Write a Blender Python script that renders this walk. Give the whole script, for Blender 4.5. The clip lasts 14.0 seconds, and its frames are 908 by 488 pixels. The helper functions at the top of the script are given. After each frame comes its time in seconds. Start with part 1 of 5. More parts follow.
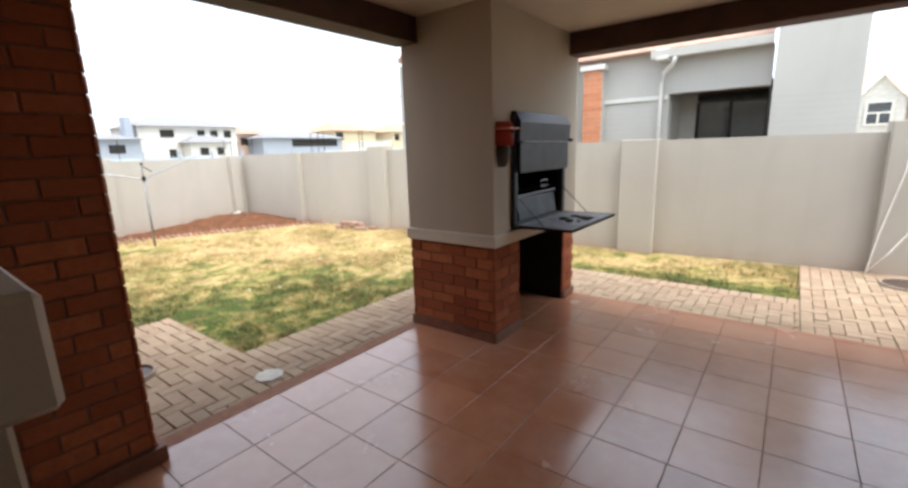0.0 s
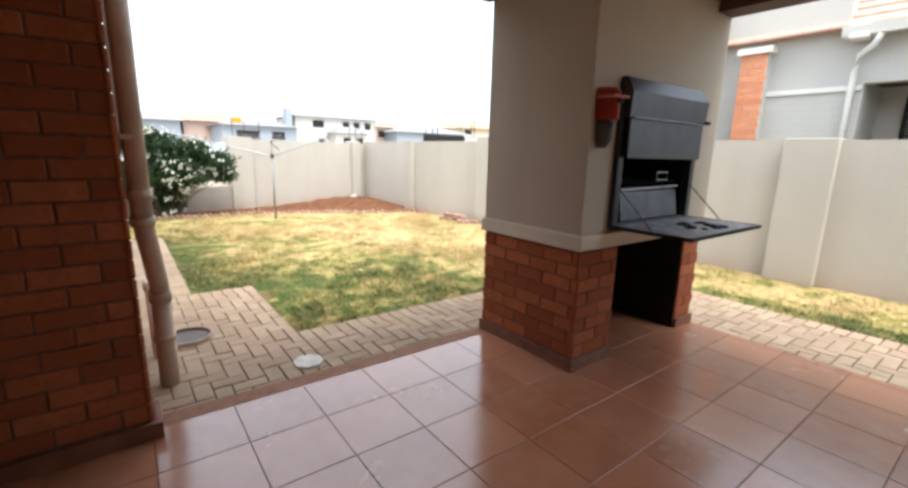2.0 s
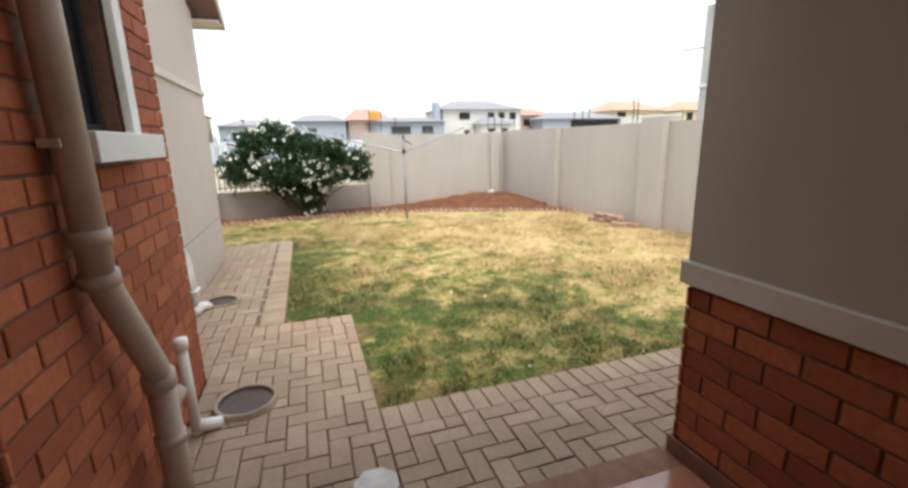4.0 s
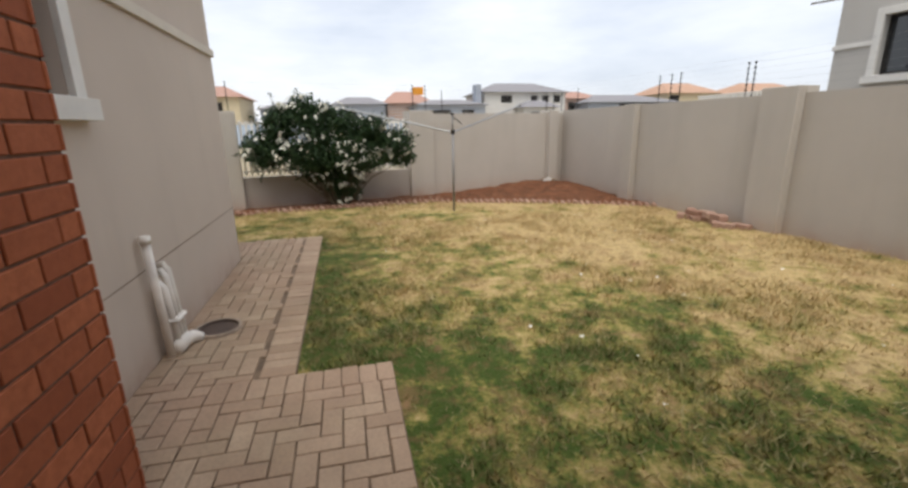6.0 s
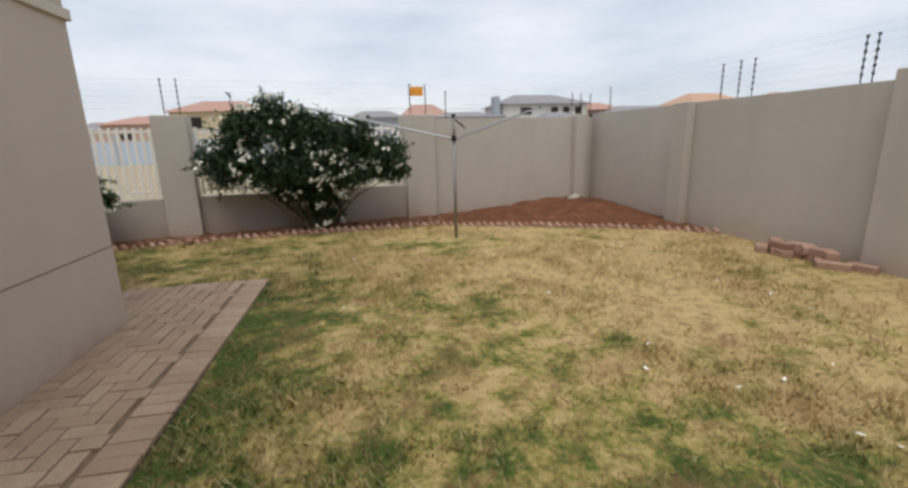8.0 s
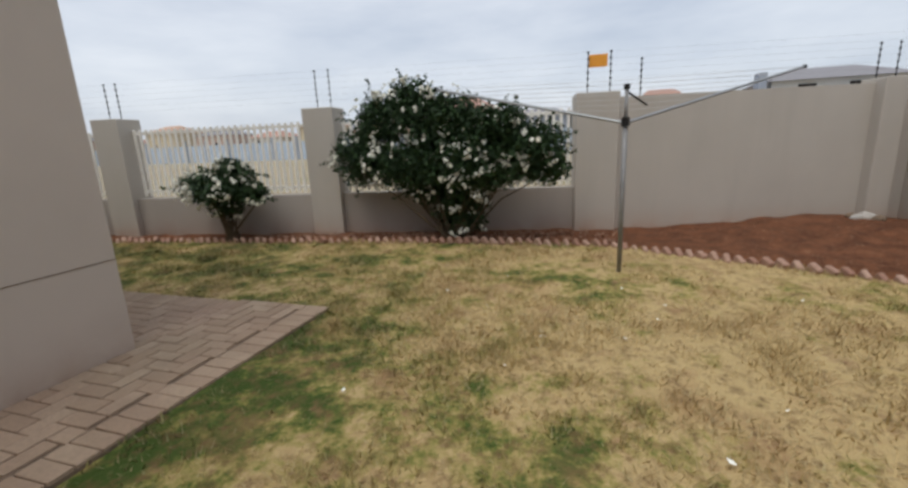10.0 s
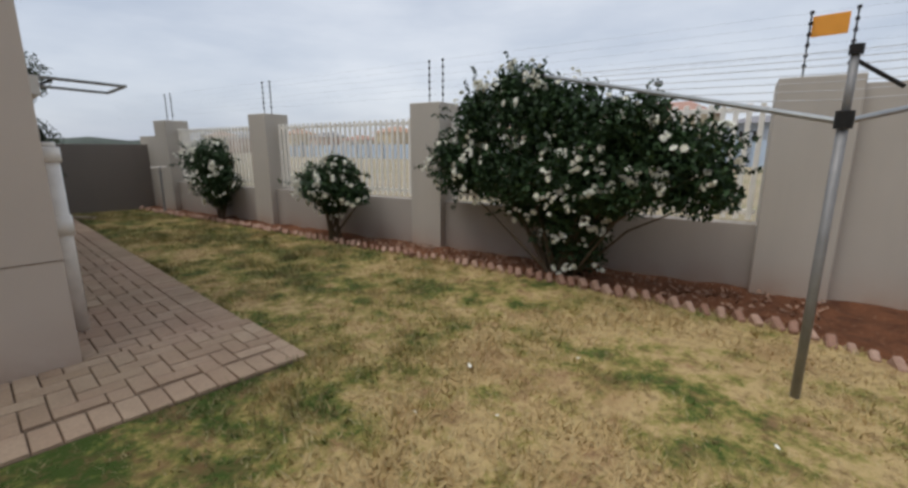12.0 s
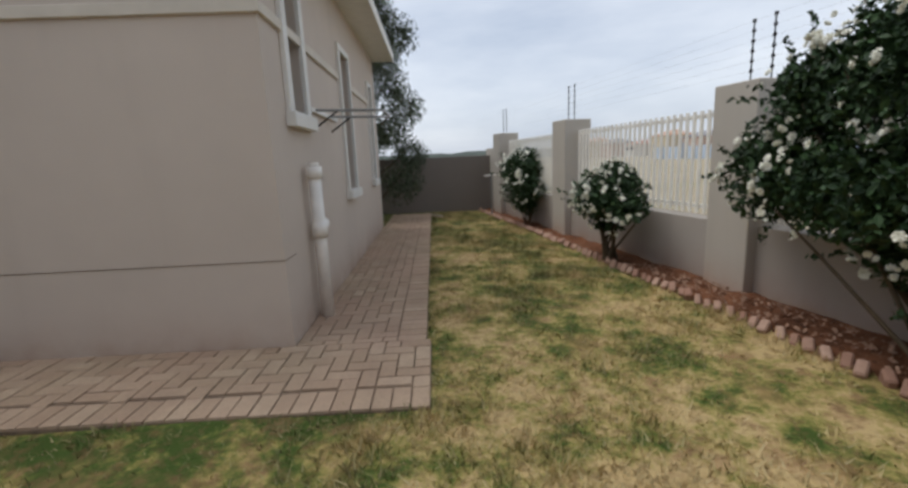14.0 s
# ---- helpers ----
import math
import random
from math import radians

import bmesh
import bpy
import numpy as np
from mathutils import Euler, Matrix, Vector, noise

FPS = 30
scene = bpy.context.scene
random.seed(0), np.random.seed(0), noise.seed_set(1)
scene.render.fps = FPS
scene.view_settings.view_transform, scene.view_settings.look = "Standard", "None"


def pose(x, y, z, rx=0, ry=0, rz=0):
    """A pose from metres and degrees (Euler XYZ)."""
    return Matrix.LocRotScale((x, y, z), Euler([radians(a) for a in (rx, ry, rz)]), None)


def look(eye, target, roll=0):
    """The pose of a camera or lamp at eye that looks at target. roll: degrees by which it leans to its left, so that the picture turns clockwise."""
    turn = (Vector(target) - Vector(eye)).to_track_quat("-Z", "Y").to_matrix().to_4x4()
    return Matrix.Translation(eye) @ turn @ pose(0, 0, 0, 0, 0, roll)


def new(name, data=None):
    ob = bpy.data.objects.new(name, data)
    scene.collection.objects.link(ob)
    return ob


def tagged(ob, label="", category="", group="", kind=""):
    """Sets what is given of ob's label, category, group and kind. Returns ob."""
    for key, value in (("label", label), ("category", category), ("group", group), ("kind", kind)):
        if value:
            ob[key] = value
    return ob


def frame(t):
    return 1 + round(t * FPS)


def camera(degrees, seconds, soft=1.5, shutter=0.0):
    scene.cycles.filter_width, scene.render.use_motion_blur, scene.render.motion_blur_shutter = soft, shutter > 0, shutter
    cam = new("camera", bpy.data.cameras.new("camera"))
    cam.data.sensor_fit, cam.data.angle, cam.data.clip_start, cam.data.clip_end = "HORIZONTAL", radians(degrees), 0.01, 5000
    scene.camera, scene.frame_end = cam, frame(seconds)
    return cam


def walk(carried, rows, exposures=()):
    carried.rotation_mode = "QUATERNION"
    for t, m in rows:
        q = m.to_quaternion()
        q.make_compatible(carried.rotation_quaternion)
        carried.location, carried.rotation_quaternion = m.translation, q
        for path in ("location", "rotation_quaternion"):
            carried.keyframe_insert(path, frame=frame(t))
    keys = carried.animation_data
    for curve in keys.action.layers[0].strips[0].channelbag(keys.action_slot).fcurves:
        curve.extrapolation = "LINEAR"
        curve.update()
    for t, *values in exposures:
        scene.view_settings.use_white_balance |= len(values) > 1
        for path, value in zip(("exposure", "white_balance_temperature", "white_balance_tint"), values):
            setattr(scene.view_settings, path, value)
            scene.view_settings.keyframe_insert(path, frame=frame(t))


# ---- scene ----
import itertools
SKY, SUN = 0.102, 1.7
EXPOSURES = [(0, 1.64, 6220, 6), (1.5, 1.75, 6220, 6), (2.5, 1.84, 6250, 5), (3.2, 1.76, 6250, 5), (4.6, 0.8, 6500, 9), (5.3, 0.52, 6600, 10), (7, 0.44, 6600, 10), (8, 0.22, 6500, 9), (9, 0.12, 6400, 9), (11.5, -0.04, 6300, 9), (12.5, -0.03, 6300, 10), (13.5, 0.04, 6250, 9), (14, 0.12, 6250, 9)]
cam = camera(91.6, 14.0, 2.9)
ROWS = [
    (0.0, look((0.180, 1.916, 1.602), (-1.013, 3.468, 1.188), -1.8)),
    (0.5, look((0.140, 2.005, 1.573), (-1.134, 3.478, 1.117), -1.5)),
    (1.0, look((0.086, 2.100, 1.572), (-1.184, 3.563, 1.075), -1.5)),
    (1.5, look((0.108, 2.266, 1.473), (-1.265, 3.647, 1.014), -0.6)),
    (2.0, look((0.023, 2.556, 1.429), (-1.540, 3.735, 1.020), 1.4)),
    (2.5, look((-0.190, 2.828, 1.434), (-1.870, 3.836, 1.034), 0.5)),
    (3.0, look((-0.468, 3.061, 1.445), (-2.272, 3.827, 1.050), 0.7)),
    (5.5, pose(-2.116, 3.353, 1.443, 75.20, 1.77, 74.18)),
    (6.0, pose(-2.432, 3.371, 1.346, 75.04, 0.98, 76.31)),
    (6.5, pose(-2.835, 3.425, 1.308, 74.48, 3.56, 75.27)),
    (7.0, pose(-3.158, 3.621, 1.323, 73.34, 2.48, 75.50)),
    (7.5, pose(-3.541, 3.786, 1.282, 76.14, 1.74, 75.30)),
    (8.0, pose(-3.997, 3.998, 1.231, 76.75, 1.39, 78.82)),
    (8.5, pose(-4.407, 4.200, 1.189, 77.33, 0.93, 83.98)),
    (9.0, pose(-4.831, 4.442, 1.167, 77.64, 0.78, 92.79)),
    (11.5, pose(-6.833, 5.279, 1.159, 77.01, 2.06, 125.41)),
    (12.0, pose(-7.214, 5.235, 1.128, 77.86, -0.00, 132.30)),
    (12.5, pose(-7.609, 5.221, 1.117, 78.08, 0.98, 138.00)),
    (13.0, pose(-7.965, 5.194, 1.152, 78.15, -0.20, 146.39)),
    (13.5, pose(-8.261, 5.087, 1.148, 78.98, 1.67, 159.18)),
    (14.0, pose(-8.484, 4.996, 1.142, 79.25, 2.47, 177.35)),
]
walk(cam, ROWS, EXPOSURES)

# ---- world, sun ----
world = bpy.data.worlds.new("world")
scene.world = world
world.use_nodes = True
wn, wl = world.node_tree.nodes, world.node_tree.links
wn.clear()
sky = wn.new("ShaderNodeTexSky")
sky.sky_type, sky.sun_disc = "NISHITA", False
SUN_EL, SUN_AZ = radians(66), radians(105)
sky.sun_elevation, sky.sun_rotation = SUN_EL, SUN_AZ
sky.air_density, sky.dust_density = 1.2, 2.0
coord = wn.new("ShaderNodeTexCoord")
stretch = wn.new("ShaderNodeMapping")
stretch.inputs["Scale"].default_value = (1.6, 1.6, 6.0)
cloud = wn.new("ShaderNodeTexNoise")
cloud.inputs["Scale"].default_value, cloud.inputs["Detail"].default_value, cloud.inputs["Roughness"].default_value = 1.5, 6, 0.55
ramp = wn.new("ShaderNodeValToRGB")
ramp.color_ramp.elements[0].position, ramp.color_ramp.elements[0].color = 0.30, (5.6, 6.1, 7.1, 1)
ramp.color_ramp.elements[1].position, ramp.color_ramp.elements[1].color = 0.72, (8.6, 8.8, 9.3, 1)
mixer = wn.new("ShaderNodeMix")
mixer.data_type = "RGBA"
mixer.inputs["Factor"].default_value = 0.8
back = wn.new("ShaderNodeBackground")
back.inputs["Strength"].default_value = SKY
out = wn.new("ShaderNodeOutputWorld")
wl.new(coord.outputs["Generated"], stretch.inputs["Vector"])
wl.new(stretch.outputs["Vector"], cloud.inputs["Vector"])
wl.new(cloud.outputs["Fac"], ramp.inputs["Fac"])
wl.new(sky.outputs["Color"], mixer.inputs["A"])
wl.new(ramp.outputs["Color"], mixer.inputs["B"])
wl.new(mixer.outputs["Result"], back.inputs["Color"])
wl.new(back.outputs["Background"], out.inputs["Surface"])
sun = new("sun", bpy.data.lights.new("sun", "SUN"))
sun.data.energy, sun.data.angle, sun.data.color = SUN, radians(40), (1.0, 0.95, 0.88)
sun_from = Vector((math.sin(-SUN_AZ) * -1 * math.cos(SUN_EL), math.cos(SUN_AZ) * math.cos(SUN_EL), math.sin(SUN_EL)))
sun.matrix_world = look(sun_from * 50, (0, 0, 0))


# ---- materials ----
class Mat:
    def __init__(self, name, rough=0.8, metal=0.0, spec=0.5):
        self.m = bpy.data.materials.new(name)
        self.m.use_nodes = True
        self.n, self.l = self.m.node_tree.nodes, self.m.node_tree.links
        self.p = self.n["Principled BSDF"]
        self.p.inputs["Roughness"].default_value = rough
        self.p.inputs["Metallic"].default_value = metal
        self.p.inputs["Specular IOR Level"].default_value = spec
        self.geo = self.n.new("ShaderNodeNewGeometry")

    def noise(self, scale, detail=3, rough=0.6, dim=None, squash=None):
        t = self.n.new("ShaderNodeTexNoise")
        t.inputs["Scale"].default_value, t.inputs["Detail"].default_value, t.inputs["Roughness"].default_value = scale, detail, rough
        src = self.geo.outputs["Position"]
        if squash:
            mp = self.n.new("ShaderNodeMapping")
            mp.inputs["Scale"].default_value = squash
            self.l.new(src, mp.inputs["Vector"])
            src = mp.outputs["Vector"]
        self.l.new(src, t.inputs["Vector"])
        return t.outputs["Fac"]

    def ramp(self, fac, stops):
        r = self.n.new("ShaderNodeValToRGB")
        e = r.color_ramp.elements
        while len(e) < len(stops):
            e.new(0.5)
        for i, (pos, col) in enumerate(stops):
            e[i].position, e[i].color = pos, (*col, 1) if not isinstance(col, float) else (col, col, col, 1)
        self.l.new(fac, r.inputs["Fac"])
        return r.outputs["Color"]

    def mix(self, fac, a, b, blend="MIX"):
        x = self.n.new("ShaderNodeMix")
        x.data_type, x.blend_type = "RGBA", blend
        for key, v in (("Factor", fac), ("A", a), ("B", b)):
            if isinstance(v, (int, float)):
                x.inputs[key].default_value = v
            elif isinstance(v, tuple):
                x.inputs[key].default_value = (*v, 1)
            else:
                self.l.new(v, x.inputs[key])
        return x.outputs["Result"]

    def math(self, op, a, b=0.0, clamp=False):
        x = self.n.new("ShaderNodeMath")
        x.operation, x.use_clamp = op, clamp
        for i, v in enumerate((a, b)):
            if isinstance(v, (int, float)):
                x.inputs[i].default_value = v
            else:
                self.l.new(v, x.inputs[i])
        return x.outputs[0]

    def axis(self, name):
        s = self.n.new("ShaderNodeSeparateXYZ")
        self.l.new(self.geo.outputs["Position"], s.inputs[0])
        return s.outputs[name]

    def random(self, kind="object"):
        if kind == "object":
            return self.n.new("ShaderNodeObjectInfo").outputs["Random"]
        return self.geo.outputs["Random Per Island"]

    def color(self, c):
        if isinstance(c, tuple):
            self.p.inputs["Base Color"].default_value = (*c, 1)
        else:
            self.l.new(c, self.p.inputs["Base Color"])
        return self

    def rough(self, c):
        self.l.new(c, self.p.inputs["Roughness"])
        return self

    def bump(self, fac, strength=0.3, dist=0.01):
        b = self.n.new("ShaderNodeBump")
        b.inputs["Strength"].default_value, b.inputs["Distance"].default_value = strength, dist
        self.l.new(fac, b.inputs["Height"])
        self.l.new(b.outputs["Normal"], self.p.inputs["Normal"])
        return self


def scaled(c, k):
    return tuple(min(1.0, v * k) for v in c)


def plain(name, c, rough=0.6, metal=0.0, var=0.12, scale=8.0, bump=0.1, spec=0.5):
    m = Mat(name, rough, metal, spec)
    f = m.noise(scale, 4)
    m.color(m.ramp(f, [(0.3, scaled(c, 1 - var)), (0.7, scaled(c, 1 + var))]))
    if bump:
        m.bump(m.noise(scale * 12, 2), bump, 0.003)
    return m.m


def plaster(name, c, dirt=(0.30, 0.18, 0.11), low=None):
    m = Mat(name, 0.9, 0, 0.25)
    big = m.noise(0.7, 4, 0.6)
    streak = m.noise(1.0, 3, 0.6, squash=(3.0, 3.0, 0.35))
    base = m.ramp(big, [(0.3, scaled(c, 0.93)), (0.7, scaled(c, 1.05))])
    base = m.mix(m.ramp(streak, [(0.52, 0.0), (0.8, 0.32)]), base, scaled(c, 0.78))
    if low is not None:
        splash = m.math("SUBTRACT", 1.0, m.math("DIVIDE", m.math("SUBTRACT", m.axis("Z"), low), 0.42), True)
        splash = m.math("MULTIPLY", m.math("POWER", splash, 2.0), m.ramp(m.noise(3.0, 4), [(0.3, 0.25), (0.7, 1.0)]), True)
        base = m.mix(m.math("MULTIPLY", splash, 0.75), base, dirt)
    m.color(base)
    m.bump(m.noise(90, 3, 0.7), 0.25, 0.003)
    return m.m


def brickmat(name, dark, light, rnd="object"):
    m = Mat(name, 0.85, 0, 0.3)
    c = m.ramp(m.random(rnd), [(0.0, dark), (0.5, tuple((a + b) / 2 for a, b in zip(dark, light))), (1.0, light)])
    c = m.mix(m.ramp(m.noise(30, 4, 0.7), [(0.35, 0.0), (0.75, 0.5)]), c, scaled(dark, 0.7))
    m.color(c)
    m.bump(m.noise(160, 3, 0.7), 0.35, 0.003)
    return m.m


def floor_tile_mat():
    m = Mat("glazed_tile", 0.3, 0, 0.8)
    c = m.ramp(m.random(), [(0.0, (0.31, 0.115, 0.058)), (1.0, (0.43, 0.172, 0.090))])
    c = m.mix(m.ramp(m.noise(5, 5, 0.65), [(0.35, 0.0), (0.75, 0.5)]), c, (0.48, 0.235, 0.140))
    dust = m.ramp(m.noise(1.3, 5, 0.7), [(0.4, 0.0), (0.75, 0.22)])
    c = m.mix(dust, c, (0.42, 0.28, 0.22))
    m.color(c)
    m.rough(m.ramp(m.noise(2.2, 4), [(0.3, 0.13), (0.75, 0.32)]))
    m.bump(m.noise(12, 3), 0.10, 0.003)
    m.p.inputs["Coat Weight"].default_value, m.p.inputs["Coat Roughness"].default_value = 0.4, 0.14
    return m.m


def paver_mat(rnd="object"):
    m = Mat("concrete_paver", 0.92, 0, 0.2)
    c = m.ramp(m.random(rnd), [(0.0, (0.35, 0.255, 0.170)), (0.5, (0.40, 0.300, 0.205)), (1.0, (0.45, 0.345, 0.24))])
    c = m.mix(m.ramp(m.noise(2.2, 5, 0.65), [(0.42, 0.0), (0.7, 0.55)]), c, (0.24, 0.17, 0.12))
    c = m.mix(m.ramp(m.noise(0.9, 3), [(0.38, 0.0), (0.62, 0.45)]), c, (0.45, 0.295, 0.215))
    c = m.mix(m.ramp(m.noise(60, 3), [(0.4, 0.0), (0.8, 0.35)]), c, (0.15, 0.12, 0.10))
    m.color(c)
    m.bump(m.noise(120, 3, 0.7), 0.4, 0.004)
    return m.m


def lawn_color(m):
    """Green and dry patches by place in the garden."""
    big = m.noise(0.9, 4, 0.6)
    mid = m.noise(3.2, 4, 0.65)
    clump = m.noise(4.2, 6, 0.70)
    fine = m.noise(30, 3, 0.7)
    x, y = m.axis("X"), m.axis("Y")
    green = m.math("ADD", m.math("MULTIPLY", big, 1.2), m.math("MULTIPLY", mid, 0.9))
    green = m.math("SUBTRACT", green, 0.97)
    near = m.math("MULTIPLY", m.math("ADD", x, 7.6), 0.35, True)
    near = m.math("MULTIPLY", near, m.math("MULTIPLY", m.math("SUBTRACT", 6.6, y), 0.8, True))
    edge = m.math("MULTIPLY", m.math("MULTIPLY", m.math("SUBTRACT", 4.1, y), 0.9, True), m.math("ADD", 0.15, m.math("MULTIPLY", m.math("ADD", x, 8.7), 1.2, True)))
    north = m.math("MULTIPLY", m.math("MULTIPLY", m.math("SUBTRACT", 8.15, y), 2.0, True), m.math("MULTIPLY", m.math("ADD", x, 2.4), 2.0, True))
    back = m.math("MULTIPLY", m.math("MULTIPLY", m.math("SUBTRACT", 3.4, y), 0.5, True), m.math("MULTIPLY", m.math("SUBTRACT", -7.6, x), 0.8, True))
    back = m.math("MULTIPLY", back, 0.55)
    dry = m.math("MULTIPLY", m.math("MULTIPLY", m.math("SUBTRACT", y, 4.3), 0.6, True), m.math("MULTIPLY", m.math("SUBTRACT", -4.4, x), 0.6, True))
    bias = m.math("ADD", m.math("MULTIPLY", m.math("MAXIMUM", m.math("MAXIMUM", near, m.math("MULTIPLY", edge, 1.35)), m.math("MAXIMUM", north, back)), 0.34), m.math("MULTIPLY", dry, -0.17))
    mask = m.math("MULTIPLY", m.math("ADD", green, bias), 2.0)
    mask = m.math("ADD", m.math("ADD", mask, -0.03), m.math("MULTIPLY", m.math("SUBTRACT", clump, 0.5), 3.7))
    mask = m.math("ADD", mask, m.math("MULTIPLY", m.math("SUBTRACT", fine, 0.5), 1.2))
    c = m.ramp(mask, [(0.0, (0.52, 0.385, 0.185)), (0.20, (0.43, 0.335, 0.135)), (0.42, (0.315, 0.268, 0.088)), (0.62, (0.195, 0.192, 0.052)), (0.82, (0.105, 0.135, 0.032)), (1.0, (0.060, 0.094, 0.020))])
    c = m.mix(m.ramp(m.noise(1.9, 5, 0.7), [(0.53, 0.0), (0.66, 0.5)]), c, (0.33, 0.195, 0.095))
    return c, mask


def ground_mat():
    m = Mat("garden_ground", 0.95, 0, 0.15)
    c, mask = lawn_color(m)
    soil = m.ramp(m.noise(4, 5, 0.75), [(0.55, 0.0), (0.68, 0.8)])
    c = m.mix(soil, c, (0.30, 0.175, 0.095))
    c = m.mix(m.ramp(m.noise(13, 5, 0.75), [(0.50, 0.0), (0.66, 0.8)]), c, (0.17, 0.105, 0.050))
    edge = m.math("ADD", m.math("ADD", m.axis("X"), m.math("MULTIPLY", m.axis("Y"), 0.178)), 10.9)
    north = m.math("SUBTRACT", 9.0, m.axis("Y"))
    inside = m.math("GREATER_THAN", m.math("MINIMUM", edge, north), 0.0)
    field = m.ramp(m.noise(0.22, 5, 0.65), [(0.3, (0.42, 0.355, 0.245)), (0.55, (0.36, 0.30, 0.20)), (0.75, (0.24, 0.25, 0.12))])
    c = m.mix(inside, field, c)
    m.color(c)
    m.bump(m.noise(28, 5, 0.75), 0.7, 0.03)
    return m.m


def blade_mat():
    m = Mat("grass_blade", 0.75, 0, 0.2)
    c, mask = lawn_color(m)
    c = m.mix(m.math("MULTIPLY", m.math("POWER", m.random("island"), 2.0), 0.75), c, (0.44, 0.37, 0.20))
    c = m.mix(m.ramp(m.noise(11, 4, 0.7), [(0.52, 0.0), (0.66, 0.45)]), c, (0.60, 0.46, 0.24))
    c = m.mix(m.ramp(m.noise(14, 4, 0.7), [(0.30, 0.55), (0.46, 0.0)]), c, (0.16, 0.12, 0.05))
    m.color(c)
    return m.m


def soil_mat():
    m = Mat("red_soil", 0.95, 0, 0.15)
    c = m.ramp(m.noise(5, 6, 0.75), [(0.3, (0.075, 0.032, 0.018)), (0.6, (0.19, 0.080, 0.040)), (0.8, (0.32, 0.155, 0.085))])
    m.color(m.mix(m.ramp(m.noise(38, 3), [(0.62, 0.0), (0.72, 0.8)]), c, (0.40, 0.27, 0.18)))
    m.bump(m.noise(24, 6, 0.75), 0.8, 0.03)
    return m.m


def leaf_mat(name, dark, light):
    m = Mat(name, 0.6, 0, 0.25)
    m.color(m.ramp(m.random("island"), [(0.0, dark), (0.7, light), (1.0, scaled(light, 1.5))]))
    m.p.inputs["Transmission Weight"].default_value = 0.0
    return m.m


def glass_mat():
    m = Mat("window_glass", 0.04, 0, 0.8)
    m.color((0.012, 0.016, 0.02))
    return m.m


def clear_glass():
    m = Mat("clear_glass", 0.02, 0, 0.5)
    m.color((0.9, 0.93, 0.93))
    m.p.inputs["Transmission Weight"].default_value = 1.0
    return m.m


def roof_mat(name, c):
    m = Mat(name, 0.9)
    m.color(m.mix(m.ramp(m.noise(3.5, 4), [(0.3, 0.0), (0.8, 0.6)]), c, scaled(c, 0.7)))
    return m.m


M_PLASTER = plaster("house_plaster", (0.575, 0.495, 0.42), low=-0.05)
M_WALL = plaster("boundary_plaster", (0.48, 0.44, 0.385), dirt=(0.40, 0.22, 0.13), low=-0.1)
# Low wall: stained plaster, darkened further to hold the bushes' shade.
M_LOWALL = plaster("grimy_shaded_plaster", (0.40, 0.36, 0.32), dirt=(0.30, 0.17, 0.11), low=-0.1)
M_PILLAR = plaster("pillar_plaster", (0.48, 0.42, 0.335))
M_NEIGH = plaster("neighbour_plaster", (0.52, 0.50, 0.46))
M_WHITE = plain("white_paint", (0.72, 0.70, 0.65), 0.6, var=0.05)
M_BAND = plain("cream_band_paint", (0.62, 0.56, 0.47), 0.7, var=0.08, scale=4)
M_CREAM = plain("cream_steel_paint", (0.86, 0.83, 0.76), 0.45, var=0.06)
M_CEIL = plain("ceiling_paint", (0.62, 0.55, 0.45), 0.85, var=0.05, scale=1.5)
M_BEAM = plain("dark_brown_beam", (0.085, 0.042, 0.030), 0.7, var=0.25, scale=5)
M_BRICK = brickmat("face_brick", (0.28, 0.075, 0.032), (0.46, 0.145, 0.063))
M_BRICKN = brickmat("orange_brick", (0.62, 0.22, 0.10), (0.78, 0.33, 0.17))
M_MORTAR = plain("brick_mortar", (0.17, 0.085, 0.055), 0.95, var=0.3, scale=20, bump=0.3)
M_GROUT = plain("tile_grout", (0.27, 0.135, 0.085), 0.95, var=0.2, scale=14, bump=0.3)
M_TILE = floor_tile_mat()
M_SKIRT = plain("skirting_tile", (0.20, 0.080, 0.045), 0.5, var=0.25, scale=9)
M_PAVER = paver_mat()
M_PAVERS = paver_mat("island")
M_JOINT = plain("paving_sand", (0.17, 0.12, 0.08), 0.95, var=0.35, scale=12, bump=0.5)
M_CONC = plain("concrete", (0.42, 0.39, 0.35), 0.9, var=0.15, scale=3, bump=0.4)
M_RIM = plain("dark_concrete", (0.17, 0.13, 0.10), 0.9, var=0.25, scale=14, bump=0.4)
M_GRIM = plain("rim_concrete", (0.33, 0.26, 0.20), 0.9, var=0.35, scale=9, bump=0.5)
M_BASIN = plain("hole_shade_basin", (0.075, 0.050, 0.038), 0.5, var=0.3, scale=10, bump=0.3)
M_GROUND = ground_mat()
M_BLADE = blade_mat()
M_SOIL = soil_mat()
M_GLASS = glass_mat()
M_STEEL = plain("dark_steel", (0.055, 0.062, 0.072), 0.38, 0.6, var=0.2, scale=6)
M_BLACK = plain("matt_black", (0.012, 0.011, 0.010), 0.85, var=0.4, scale=9)
M_ASH = plain("ashy_steel", (0.26, 0.26, 0.27), 0.55, 0.5, var=0.45, scale=11)
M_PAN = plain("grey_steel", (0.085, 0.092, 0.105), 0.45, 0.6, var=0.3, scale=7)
M_RED = plain("red_plastic", (0.40, 0.045, 0.035), 0.4, var=0.15)
